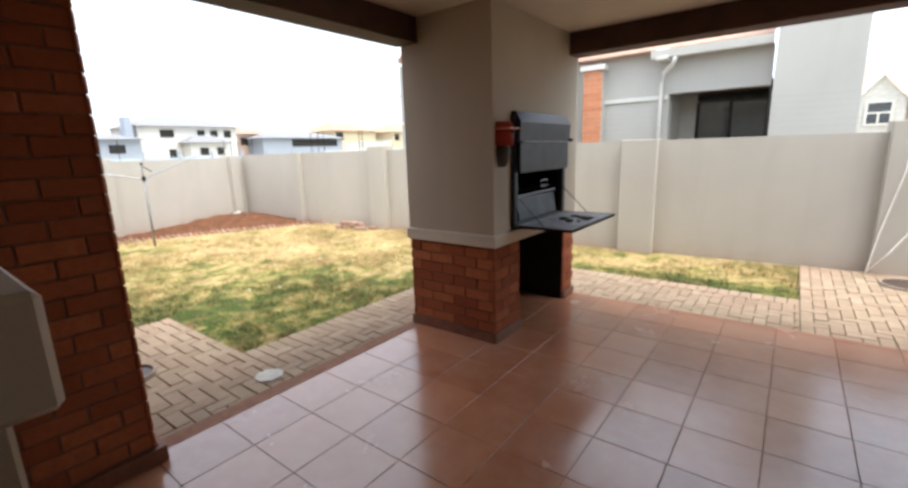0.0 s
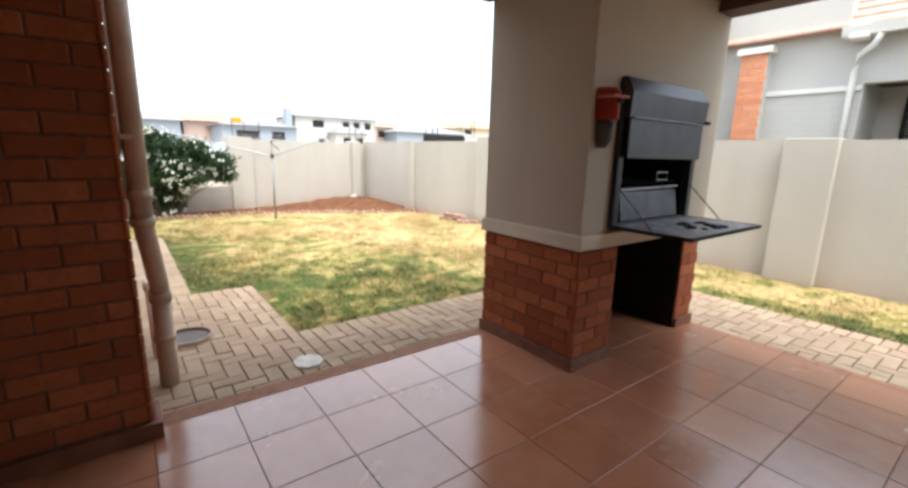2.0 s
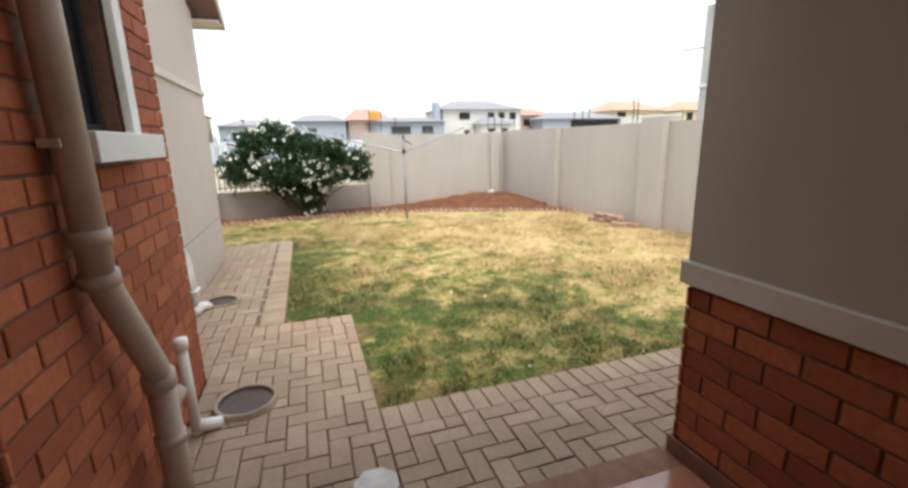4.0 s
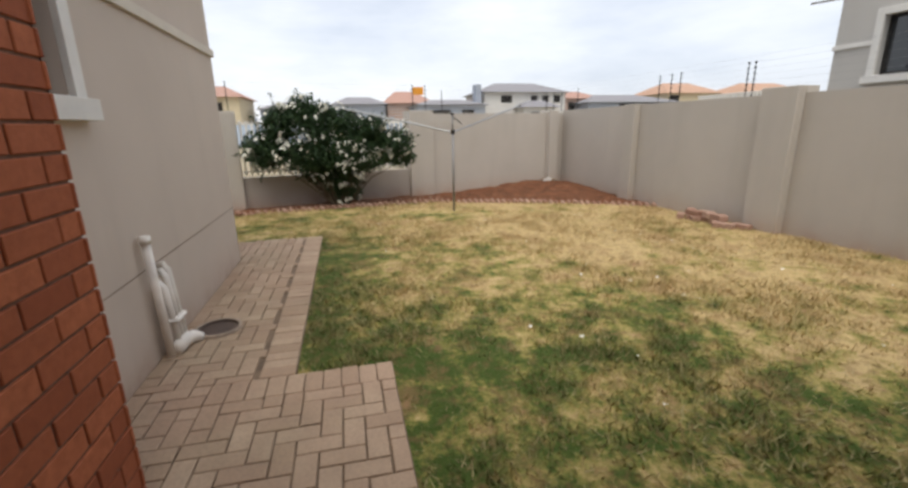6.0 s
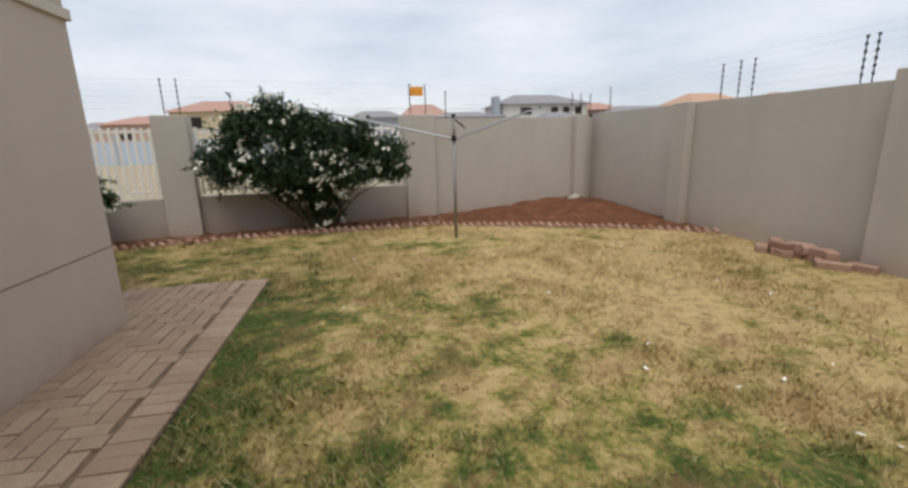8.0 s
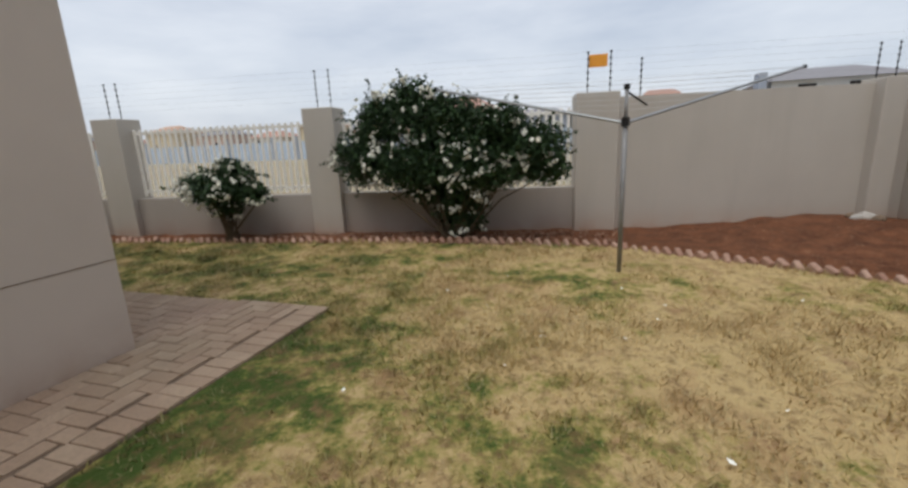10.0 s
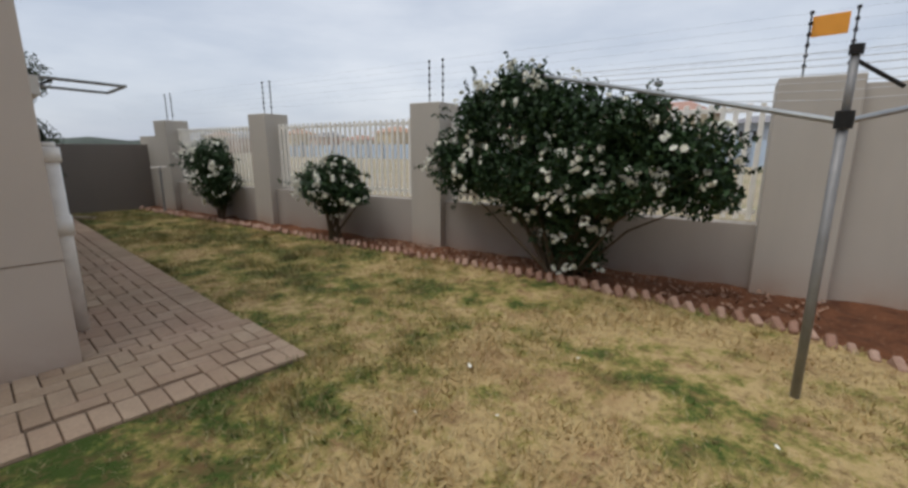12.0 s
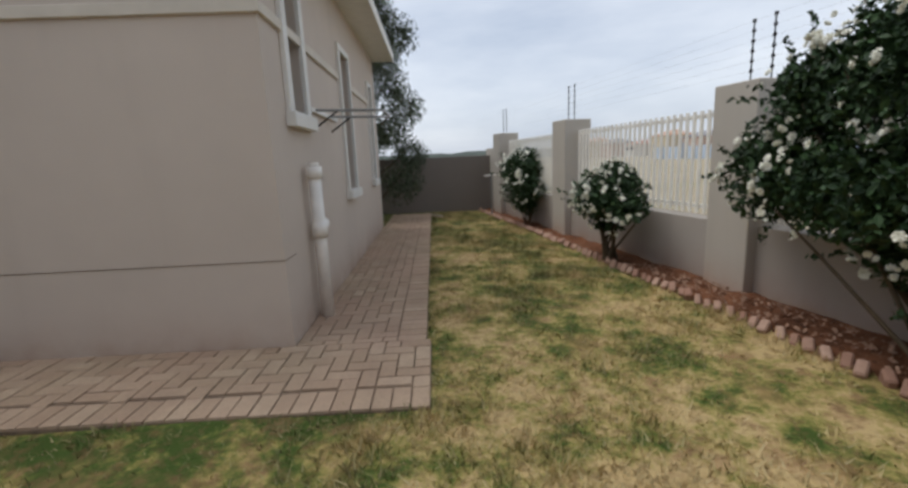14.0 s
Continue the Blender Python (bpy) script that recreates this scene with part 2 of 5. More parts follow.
M_PINK = plain("bleached_red_plastic", (0.58, 0.20, 0.17), 0.5, var=0.15)
M_GREYP = plain("smoky_plastic", (0.10, 0.11, 0.12), 0.35, var=0.3)
M_PIPE = plain("beige_pipe", (0.46, 0.36, 0.28), 0.55, var=0.15, scale=5)
M_PVC = plain("white_pvc", (0.80, 0.76, 0.70), 0.5, var=0.12, scale=7)
M_GALV = plain("galvanised_steel", (0.27, 0.265, 0.26), 0.6, 0.45, var=0.15)
M_ALU = plain("aluminium_arm", (0.36, 0.37, 0.37), 0.4, 0.6, var=0.1)
M_LINE = plain("line_cord", (0.50, 0.50, 0.50), 0.6, bump=0)
M_ORANGE = plain("orange_sign_paint", (0.80, 0.33, 0.03), 0.5, var=0.05)
M_DARK = plain("dark_void", (0.02, 0.018, 0.016), 0.9, bump=0)
M_LEAF = leaf_mat("rose_leaf", (0.010, 0.024, 0.009), (0.030, 0.060, 0.020))
M_TREEL = leaf_mat("tree_leaf", (0.022, 0.034, 0.020), (0.085, 0.105, 0.062))
M_PETAL = plain("rose_petal", (0.86, 0.85, 0.76), 0.6, var=0.08, bump=0)
M_STEM = plain("stem_bark", (0.085, 0.060, 0.035), 0.9, var=0.3)
M_STONE = brickmat("edging_stone", (0.30, 0.165, 0.115), (0.47, 0.32, 0.24))
M_ROOFG = roof_mat("grey_roof", (0.27, 0.26, 0.27))
M_ROOFR = roof_mat("terracotta_roof", (0.44, 0.26, 0.20))
M_ROOFN = roof_mat("pale_terracotta_roof", (0.55, 0.35, 0.27))
# Distant roof and walls: haze is put into these paled colours.
M_ROOFO = roof_mat("orange_roof", (0.50, 0.31, 0.21))
M_FARW = plain("far_white_wall", (0.62, 0.60, 0.56), 0.9, bump=0)
M_FARY = plain("far_yellow_wall", (0.58, 0.49, 0.33), 0.9, bump=0)
M_FARP = plain("far_pink_wall", (0.50, 0.36, 0.29), 0.9, bump=0)
M_FARG = plain("far_grey_wall", (0.33, 0.36, 0.41), 0.9, bump=0)
M_BLUE = plain("far_blue_wall", (0.42, 0.50, 0.60), 0.9, bump=0)
M_HILL = plain("far_hill", (0.085, 0.10, 0.085), 1.0, var=0.3, scale=0.02, bump=0)


# ---- builders ----
def part(name, bm, material, parent=None, label="", m=None, kind="", smooth=False):
    me = bpy.data.meshes.new(name)
    bm.to_mesh(me)
    bm.free()
    me.materials.append(material)
    if smooth:
        for f in me.polygons:
            f.use_smooth = True
    ob = new(name, me)
    if parent is not None:
        ob.parent = parent
    if m is not None:
        ob.matrix_basis = m
    return tagged(ob, label=label, kind=kind)


def thing(name, label, category, m=None, group="", kind=""):
    ob = new(name)
    if m is not None:
        ob.matrix_basis = m
    return tagged(ob, label, category, group, kind)


def box(x0, x1, y0, y1, z0, z1, bevel=0.0, bm=None):
    b = bm or bmesh.new()
    vs = [b.verts.new((x, y, z)) for z in (z0, z1) for x, y in ((x0, y0), (x1, y0), (x1, y1), (x0, y1))]
    fs = [b.faces.new([vs[i] for i in q]) for q in ((3, 2, 1, 0), (4, 5, 6, 7), (0, 1, 5, 4), (1, 2, 6, 5), (2, 3, 7, 6), (3, 0, 4, 7))]
    if bevel:
        bmesh.ops.bevel(b, geom=list({e for f in fs for e in f.edges}), offset=bevel, segments=1, affect="EDGES")
    return b


def tube(points, r, sides=10, bm=None, cap=True):
    """A round bar of radius r (a number or one for each point) along points."""
    b = bm or bmesh.new()
    pts = [Vector(p) for p in points]
    rs = r if isinstance(r, (list, tuple)) else [r] * len(pts)
    rings = []
    for i, p in enumerate(pts):
        d = (pts[min(i + 1, len(pts) - 1)] - pts[max(i - 1, 0)]).normalized()
        a = d.orthogonal().normalized() if abs(d.z) < 0.9 else Vector((1, 0, 0)).cross(d).normalized()
        if abs(d.z) < 0.9:
            a = Vector((0, 0, 1)).cross(d).normalized()
        c = d.cross(a)
        rings.append([b.verts.new(p + (a * math.cos(t) + c * math.sin(t)) * rs[i]) for t in (k * math.tau / sides for k in range(sides))])
    for u, v in zip(rings, rings[1:]):
        for k in range(sides):
            b.faces.new((u[k], u[(k + 1) % sides], v[(k + 1) % sides], v[k]))
    if cap:
        b.faces.new(rings[0][::-1])
        b.faces.new(rings[-1])
    return b


def prism(outline, a0, a1, axis="y", bm=None):
    """An outline in a plane, pushed along an axis from a0 to a1."""
    b = bm or bmesh.new()

    def at(p, a):
        return {"y": (p[0], a, p[1]), "x": (a, p[0], p[1]), "z": (p[0], p[1], a)}[axis]
    u = [b.verts.new(at(p, a0)) for p in outline]
    v = [b.verts.new(at(p, a1)) for p in outline]
    n = len(outline)
    b.faces.new(u)
    b.faces.new(v[::-1])
    for i in range(n):
        b.faces.new((u[i], v[i], v[(i + 1) % n], u[(i + 1) % n]))
    bmesh.ops.recalc_face_normals(b, faces=b.faces)
    return b


def gz(x, y):
    """Height of the ground."""
    return -0.015 - 0.009 * min(8.5, max(0.0, -x - 2.5))


MESHES = {}


def piece_mesh(key, make, material):
    if key not in MESHES:
        bm = make()
        me = bpy.data.meshes.new(key[0])
        bm.to_mesh(me)
        bm.free()
        me.materials.append(material)
        MESHES[key] = me
    return MESHES[key]


def piece(name, mesh, parent, m):
    ob = new(name, mesh)
    ob.parent = parent
    ob.matrix_basis = m
    return ob


BL, BH, GAP = 0.232, 0.086, 0.010


def brick_face(parent, origin, along, out_dir, length, height, material, name="brick", rows=None, first=0, skip=None):
    """Courses of bricks laid on a face. origin: lower start corner on the backing's face; out_dir: away from the wall."""
    a, o = Vector(along), Vector(out_dir)
    rot = Matrix((a, o, (0, 0, 1))).transposed().to_4x4()
    n = int(round(height / BH))
    for r in range(n):
        x = -BL / 2 if (r + first) % 2 else 0.0
        while x < length - 0.02:
            s, e = max(x, 0) + (GAP / 2 if x > 0 else 0), min(x + BL, length) - (GAP / 2 if x + BL < length else 0)
            x += BL
            if e - s < 0.03 or (skip and skip((s + e) / 2, (r + 0.5) * BH)):
                continue
            w = round(e - s, 3)
            me = piece_mesh((name, w, material.name), lambda: box(-w / 2, w / 2, -0.010, 0.006, -(BH - GAP) / 2, (BH - GAP) / 2, 0.003), material)
            p = Vector(origin) + a * ((s + e) / 2) + Vector((0, 0, (r + 0.5) * BH)) + o * (0.0005 * ((r * 7 + int(x * 31)) % 5))
            piece(name, me, parent, Matrix.Translation(p) @ rot)


def structure(name, bm, material, label=""):
    return part(name, bm, material, None, label, kind="structure")


# ---- ground ----
def build_ground():
    xs = [-900, -400, -200, -120, -80, -60, -46, -34, -26, -20, -16] + [-13.5 + 0.25 * i for i in range(68)] + [5, 8, 14, 24, 45, 90, 200, 500]
    ys = [-900, -400, -200, -100, -60, -40, -25, -16, -11] + [-8 + 0.25 * i for i in range(74)] + [12, 15, 20, 30, 50, 90, 180, 400, 800]
    bm = bmesh.new()
    grid = []
    for x in xs:
        col = []
        for y in ys:
            z = gz(x, y)
            if -11 < x < 0 and -6 < y < 8.6:
                z += 0.018 * (noise.noise(Vector((x * 0.9, y * 0.9, 3))))
            if x < -13:
                z -= 0.06
            col.append(bm.verts.new((x, y, z - 0.035 if covered(x, y) else z)))
        grid.append(col)
    for i in range(len(xs) - 1):
        for j in range(len(ys) - 1):
            bm.faces.new((grid[i][j], grid[i + 1][j], grid[i + 1][j + 1], grid[i][j + 1]))
    return structure("ground", bm, M_GROUND, "dry patchy lawn with green tufts and bare soil patches")


AREAS = [(-4.84, -2.48, 2.565, 3.55), (-8.41, -4.84, 2.17, 3.0), (-8.38, -7.5, -5.2, 2.17), (-3.33, -2.48, 3.55, 7.42), (-2.48, 0.36, 6.25, 7.42), (0.36, 3.2, 6.25, 9.02), (-4.84, -4.02, 2.17, 2.565)]


def covered(x, y):
    return any(a + 0.05 < x < b - 0.05 and c + 0.05 < y < d - 0.05 for a, b, c, d in AREAS) or (-2.48 < x < 3.4 and -2 < y < 6.2) or (-7.45 < x < 3.2 and -2.9 < y < 2.1)


build_ground()

# ---- patio ----
PX0, PX1, PY0, PY1 = -2.48, 1.9, -1.2, 6.25
FZ = 0.080
slab = thing("patio_floor", "", "", kind="structure")
part("tile_bed", box(PX0, PX1, PY0, PY1, -0.2, FZ - 0.001), M_GROUT, slab, "sandy grout between the tiles", kind="structure")

PL, PR, PS, PN = -2.44, -1.575, 4.70, 6.25
BRY, WX = 2.565, -2.28
# patio ceiling and beams
ceiling = structure("ceiling", box(-2.46, PX1, -1.2, 6.23, 2.62, 2.74), M_CEIL, "beige painted patio ceiling")
structure("beam_west", box(-2.48, -2.26, BRY + 0.02, PS - 0.002, 2.43, 2.62), M_BEAM, "dark brown patio edge beam")
structure("beam_north", box(PR + 0.002, PX1, 6.03, 6.25, 2.43, 2.62), M_BEAM, "dark brown patio edge beam")
structure("patio_parapet", box(-2.50, PX1 + 0.24, BRY, 6.29, 2.74, 3.1), M_PLASTER, "plastered parapet above the patio")

# braai pillar
pillar = thing("braai_pillar", "square pillar, red brick below, cream band, beige plaster above, on tiles", "pillar")
NS, NN = 5.10, 5.99


BY0, BY1 = 4.95, 5.91


def pillar_body():
    bm = box(PL + 0.012, PR - 0.012, PS + 0.012, NS - 0.002, FZ, 0.863)
    box(PL + 0.012, PR - 0.012, NN + 0.002, PN - 0.012, FZ, 0.863, bm=bm)
    box(PL + 0.012, PL + 0.14, NS - 0.002, NN + 0.002, FZ, 0.863, bm=bm)
    return bm


part("brick_core", pillar_body(), M_MORTAR, pillar, "dark recessed mortar joints", kind="")
# Thin black sheets: the shade inside the niche is put into their colour.
bm = box(PL + 0.14, PL + 0.15, NS, NN, FZ, 0.862)
box(PL + 0.15, PR - 0.02, NS, NS + 0.008, FZ, 0.862, bm=bm)
box(PL + 0.15, PR - 0.02, NN - 0.008, NN, FZ, 0.862, bm=bm)
box(PL + 0.15, PR - 0.02, NS + 0.008, NN - 0.008, 0.850, 0.862, bm=bm)
part("niche_lining", bm, M_BLACK, pillar, "lining of the open wood store, recess shade painted black")
part("band", box(PL - 0.02, PR + 0.02, PS - 0.02, PN + 0.02, 0.865, 0.957, 0.004), M_BAND, pillar, "cream painted plaster band")


def pillar_top():
    bm = box(PL, PR, PS, BY0, 0.959, 2.62)
    box(PL, PR, BY1, PN, 0.959, 2.62, bm=bm)
    box(PL, PR, BY0, BY1, 1.86, 2.62, bm=bm)
    box(PL, PL + 0.15, BY0, BY1, 0.959, 1.86, bm=bm)
    return bm


part("shaft", pillar_top(), M_PILLAR, pillar, "beige plastered shaft")
bm = box(PL - 0.012, PR + 0.012, PS - 0.012, PS + 0.002, FZ, FZ + 0.085, 0.002)
box(PR - 0.002, PR + 0.012, PS + 0.003, NS, FZ, FZ + 0.085, 0.002, bm=bm)
box(PR - 0.002, PR + 0.012, NN, PN, FZ, FZ + 0.085, 0.002, bm=bm)
box(PL - 0.012, PL + 0.002, PS + 0.003, PN, FZ, FZ + 0.085, 0.002, bm=bm)
part("skirting", bm, M_SKIRT, pillar, "red tile skirting with grout lines")

# braai
braai = thing("built_in_braai", "dark grey steel barbecue, ashy flap folded down, set in the pillar", "barbecue")
bm = box(PR - 0.02, PR + 0.035, BY0 + 0.001, BY0 + 0.055, 0.98, 1.86, 0.004)
box(PR - 0.02, PR + 0.035, BY1 - 0.055, BY1 - 0.001, 0.98, 1.86, 0.004, bm=bm)
box(PR - 0.02, PR + 0.035, BY0 + 0.055, BY1 - 0.055, 0.98, 1.01, 0.003, bm=bm)
part("frame", bm, M_STEEL, braai)
bm = box(PL + 0.16, PL + 0.17, BY0 + 0.01, BY1 - 0.01, 0.98, 1.85)
box(PL + 0.17, PR - 0.02, BY0 + 0.01, BY0 + 0.02, 0.98, 1.85, bm=bm)
box(PL + 0.17, PR - 0.02, BY1 - 0.02, BY1 - 0.01, 0.98, 1.85, bm=bm)
box(PL + 0.17, PR - 0.02, BY0 + 0.02, BY1 - 0.02, 0.98, 0.99, bm=bm)
part("firebox", bm, M_BLACK, braai, "soot-black firebox")
part("hood", prism([(PR - 0.01, 1.64), (PR + 0.075, 1.655), (PR + 0.085, 1.80), (PR + 0.04, 1.88), (PR - 0.01, 1.885)], BY0 + 0.012, BY1 - 0.012), M_STEEL, braai)
door = part("sliding_door", box(PR + 0.055, PR + 0.072, BY0 + 0.03, BY1 - 0.03, 1.415, 1.650, 0.004), M_STEEL, braai)
part("door_lip", box(PR + 0.060, PR + 0.095, BY0 + 0.03, BY1 - 0.03, 1.648, 1.656), M_ASH, braai, "pale worn steel lip")
part("door_knob", tube([(PR + 0.07, BY1 - 0.02, 1.665), (PR + 0.11, BY1 - 0.02, 1.665)], 0.012), M_BLACK, braai)
part("ash_pan", prism([(PR - 0.10, 1.02), (PR + 0.01, 1.02), (PR - 0.02, 1.20), (PR - 0.10, 1.215)], BY0 + 0.13, BY1 - 0.13), M_PAN, braai)
part("pan_edge", tube([(PR - 0.02, BY0 + 0.12, 1.215), (PR - 0.02, BY1 - 0.12, 1.225)], 0.010, 8), M_ASH, braai, "ash-covered pan edge")
for i in range(14):
    y = BY0 + 0.09 + i * 0.062
    part("grid_bar", tube([(PL + 0.25, y, 1.255), (PR - 0.06, y, 1.255)], 0.004, 5), M_PAN, braai)
bm = tube([(PR + 0.0, 5.47, 1.325), (PR + 0.0, 5.60, 1.325), (PR + 0.0, 5.60, 1.275), (PR + 0.0, 5.47, 1.275), (PR + 0.0, 5.47, 1.325)], 0.006, 6)
part("grid_handle", bm, M_ASH, braai)
flap = part("flap", box(PR + 0.03, PR + 0.50, BY0 + 0.02, BY1 - 0.02, 0.988, 1.002, 0.003), M_ASH, braai, "fold-down steel flap covered in pale ash")
bm = tube([(PR + 0.03, BY0 + 0.012, 0.995), (PR + 0.51, BY0 + 0.012, 0.995), (PR + 0.51, BY1 - 0.012, 0.995), (PR + 0.03, BY1 - 0.012, 0.995)], 0.012, 6)
part("flap_rim", bm, M_BLACK, braai)
for y in (BY0 + 0.035, BY1 - 0.035):
    part("stay", tube([(PR + 0.03, y, 1.24), (PR + 0.27, y, 1.008)], 0.004, 6), M_STEEL, braai)
bm = bmesh.new()
rng = random.Random(5)
for i in range(16):
    c = Vector((PR + 0.22 + rng.random() * 0.2, 5.30 + rng.random() * 0.34, 1.006))
    s = 0.010 + rng.random() * 0.02
    r = bmesh.ops.create_icosphere(bm, subdivisions=1, radius=s, matrix=Matrix.Translation(c) @ Matrix.Diagonal((1.6, 1, 0.5, 1)))
tagged(part("charcoal", bm, M_BLACK, None, kind="stuff"), "crumbs of black charcoal and soot on the steel flap", "charcoal")

# wall-mounted red dispenser
disp = thing("wall_dispenser", "red plastic wall dispenser with smoky grey cup beside the barbecue", "dispenser")


def rounded(yc, w, z0, z1, d0, d1, taper=1.0):
    bm = bmesh.new()
    rings = []
    for k, (z, s) in enumerate(((z0, taper), (z0 + (z1 - z0) * 0.25, (1 + taper) / 2 + 0.1), (z1 - 0.02, 1.0), (z1, 0.75))):
        rings.append([bm.verts.new((PR + d0 + (d1 - d0) * (0.5 - 0.5 * math.cos(t)) * min(s, 1.0), yc + w / 2 * min(s, 1.0) * math.cos(t / 2), z)) for t in [j * math.tau / 12 for j in range(13)]])
    for u, v in zip(rings, rings[1:]):
        for j in range(12):
            bm.faces.new((u[j], u[j + 1], v[j + 1], v[j]))
    bm.faces.new(rings[0])
    bm.faces.new(rings[-1][::-1])
    bmesh.ops.recalc_face_normals(bm, faces=bm.faces)
    return bm


part("cap", rounded(4.79, 0.115, 1.625, 1.80, 0.0, 0.115), M_RED, disp, "faded red plastic cap", smooth=True)
part("collar", box(PR + 0.0, PR + 0.128, 4.716, 4.864, 1.742, 1.754, 0.003), M_PINK, disp, "sun-bleached pale red lip")
part("slot", box(PR + 0.108, PR + 0.119, 4.772, 4.822, 1.712, 1.738, 0.003), M_BLACK, disp, "dark slot")
part("cup", rounded(4.79, 0.10, 1.47, 1.623, 0.0, 0.09, 0.5), M_GREYP, disp, "smoky grey see-through cup", smooth=True)

# ---- own house ----
house = thing("own_house", "taupe plastered house with a red brick wing and tiled gable roof", "house")
HX0, HX1, HY = -7.50, -4.02, 2.17


def wall_with_holes(axis, face, back, s0, s1, z0, z1, holes):
    """A wall slab along x ('x') or y ('y') between faces, with rectangular holes (s0, s1, z0, z1)."""
    bm = bmesh.new()
    cuts = sorted({s0, s1, *[h[0] for h in holes], *[h[1] for h in holes]})
    for a, b in zip(cuts, cuts[1:]):
        spans = [(z0, z1)]
        for h in holes:
            if h[0] < (a + b) / 2 < h[1]:
                spans = [s for lo, hi in spans for s in ((lo, min(hi, h[2])), (max(lo, h[3]), hi)) if s[1] - s[0] > 1e-4]
        for lo, hi in spans:
            if axis == "x":
                box(a, b, min(face, back), max(face, back), lo, hi, bm=bm)
            else:
                box(min(face, back), max(face, back), a, b, lo, hi, bm=bm)
    bmesh.ops.remove_doubles(bm, verts=bm.verts, dist=1e-5)
    seen = {}
    for f in list(bm.faces):
        seen.setdefault(tuple(round(v, 4) for v in f.calc_center_median()), []).append(f)
    bmesh.ops.delete(bm, geom=[f for fs in seen.values() if len(fs) > 1 for f in fs], context="FACES")
    return bm


ROOFZ = 3.0
part("wall_north", wall_with_holes("x", HY, HY - 0.22, HX0, HX1, -0.3, ROOFZ, [(-5.0 + 0.10, -4.35, 1.50, 2.35)]), M_PLASTER, house, "taupe plastered wall")
part("wall_west", wall_with_holes("y", HX0, HX0 + 0.22, -3.0, HY - 0.22, -0.3, ROOFZ, [(1.38, 1.72, 1.52, 2.65), (-0.60, -0.12, 0.86, 2.36), (-2.55, -2.20, 0.90, 2.32)]), M_PLASTER, house, "taupe plastered wall")
part("wall_south", box(HX0, 3.2, -3.22, -3.0, -0.3, ROOFZ), M_PLASTER, house, "taupe plastered wall")
BWIN = (-3.42, -2.94, 1.50, 2.35)
part("brick_wing", wall_with_holes("x", BRY - 0.012, BRY - 0.24, HX1 + 0.012, WX - 0.012, -0.3, ROOFZ, [BWIN]), M_MORTAR, house, "recessed mortar of the brick wing")
bm = box(WX - 0.24, WX - 0.012, -1.2, BRY - 0.24, -0.3, 2.60)
part("brick_return", bm, M_MORTAR, house, "red face-brick wall beside the patio")
part("wing_side", box(HX1 + 0.004, HX1 + 0.24, HY - 0.22, BRY - 0.242, -0.3, ROOFZ), M_MORTAR, house)
# bands and joints
bm = box(HX0 - 0.025, HX1 + 0.0, HY + 0.001, HY + 0.025, 2.035, 2.105, 0.004)
box(HX0 - 0.025, HX0 - 0.001, 0.0, HY + 0.0, 2.035, 2.105, 0.004, bm=bm)
box(HX0 - 0.025, HX0 - 0.001, -2.1, -0.72, 2.035, 2.105, 0.004, bm=bm)
part("plaster_band", bm, M_BAND, house, "pale painted plaster band")
bm = box(HX0, HX1, HY + 0.0005, HY + 0.0020, 0.549, 0.5545)
box(HX0 - 0.0025, HX0 - 0.0005, 1.95, HY, 0.549, 0.5545, bm=bm)
part("plaster_joint", bm, M_JOINT, house, "thin dark joint cut in the plaster")


def window_at(parent, axis, face, s0, s1, z0, z1, sgn, frame_w=0.09, sill=0.10, deep=0.07, mull=0):
    """A window with a plaster surround, sill, frame and pane. sgn: outward direction along the wall's normal."""
    def bx(a, b, c, d, lo, hi, bev=0.003):
        u, v = sorted((face + sgn * c, face + sgn * d))
        return box(a, b, u, v, lo, hi, bev) if axis == "x" else box(u, v, a, b, lo, hi, bev)
    w = new("window")
    w.parent = parent
    f = frame_w
    for a, b, lo, hi in ((s0 - f, s0, z0, z1 + f), (s1, s1 + f, z0, z1 + f), (s0, s1, z1, z1 + f)):
        part("surround", bx(a, b, 0.001, 0.035, lo, hi), M_WHITE, w, "white painted plaster surround")
    part("sill", bx(s0 - f - 0.03, s1 + f + 0.03, 0.001, deep, z0 - sill, z0), M_WHITE, w, "white painted sill")
    for a, b, lo, hi in ((s0, s0 + 0.04, z0, z1), (s1 - 0.04, s1, z0, z1), (s0 + 0.04, s1 - 0.04, z0, z0 + 0.04), (s0 + 0.04, s1 - 0.04, z1 - 0.04, z1)):
        part("frame", bx(a, b, -0.11, -0.07, lo, hi), M_DARK, w, "dark metal frame")
    for i in range(mull):
        c = s0 + (s1 - s0) * (i + 1) / (mull + 1)
        part("mullion", bx(c - 0.02, c + 0.02, -0.11, -0.07, z0 + 0.04, z1 - 0.04), M_DARK, w)
    part("pane", bx(s0 + 0.04, s1 - 0.04, -0.095, -0.085, z0 + 0.04, z1 - 0.04, 0), M_GLASS, w, "dark reflecting pane")
    return w


window_at(house, "x", BRY, *BWIN, 1, deep=0.11)
window_at(house, "x", HY, -4.90, -4.35, 1.50, 2.35, 1)
window_at(house, "y", HX0, 1.38, 1.72, 1.52, 2.65, -1)
window_at(house, "y", HX0, -0.60, -0.12, 0.86, 2.36, -1, 0.07)
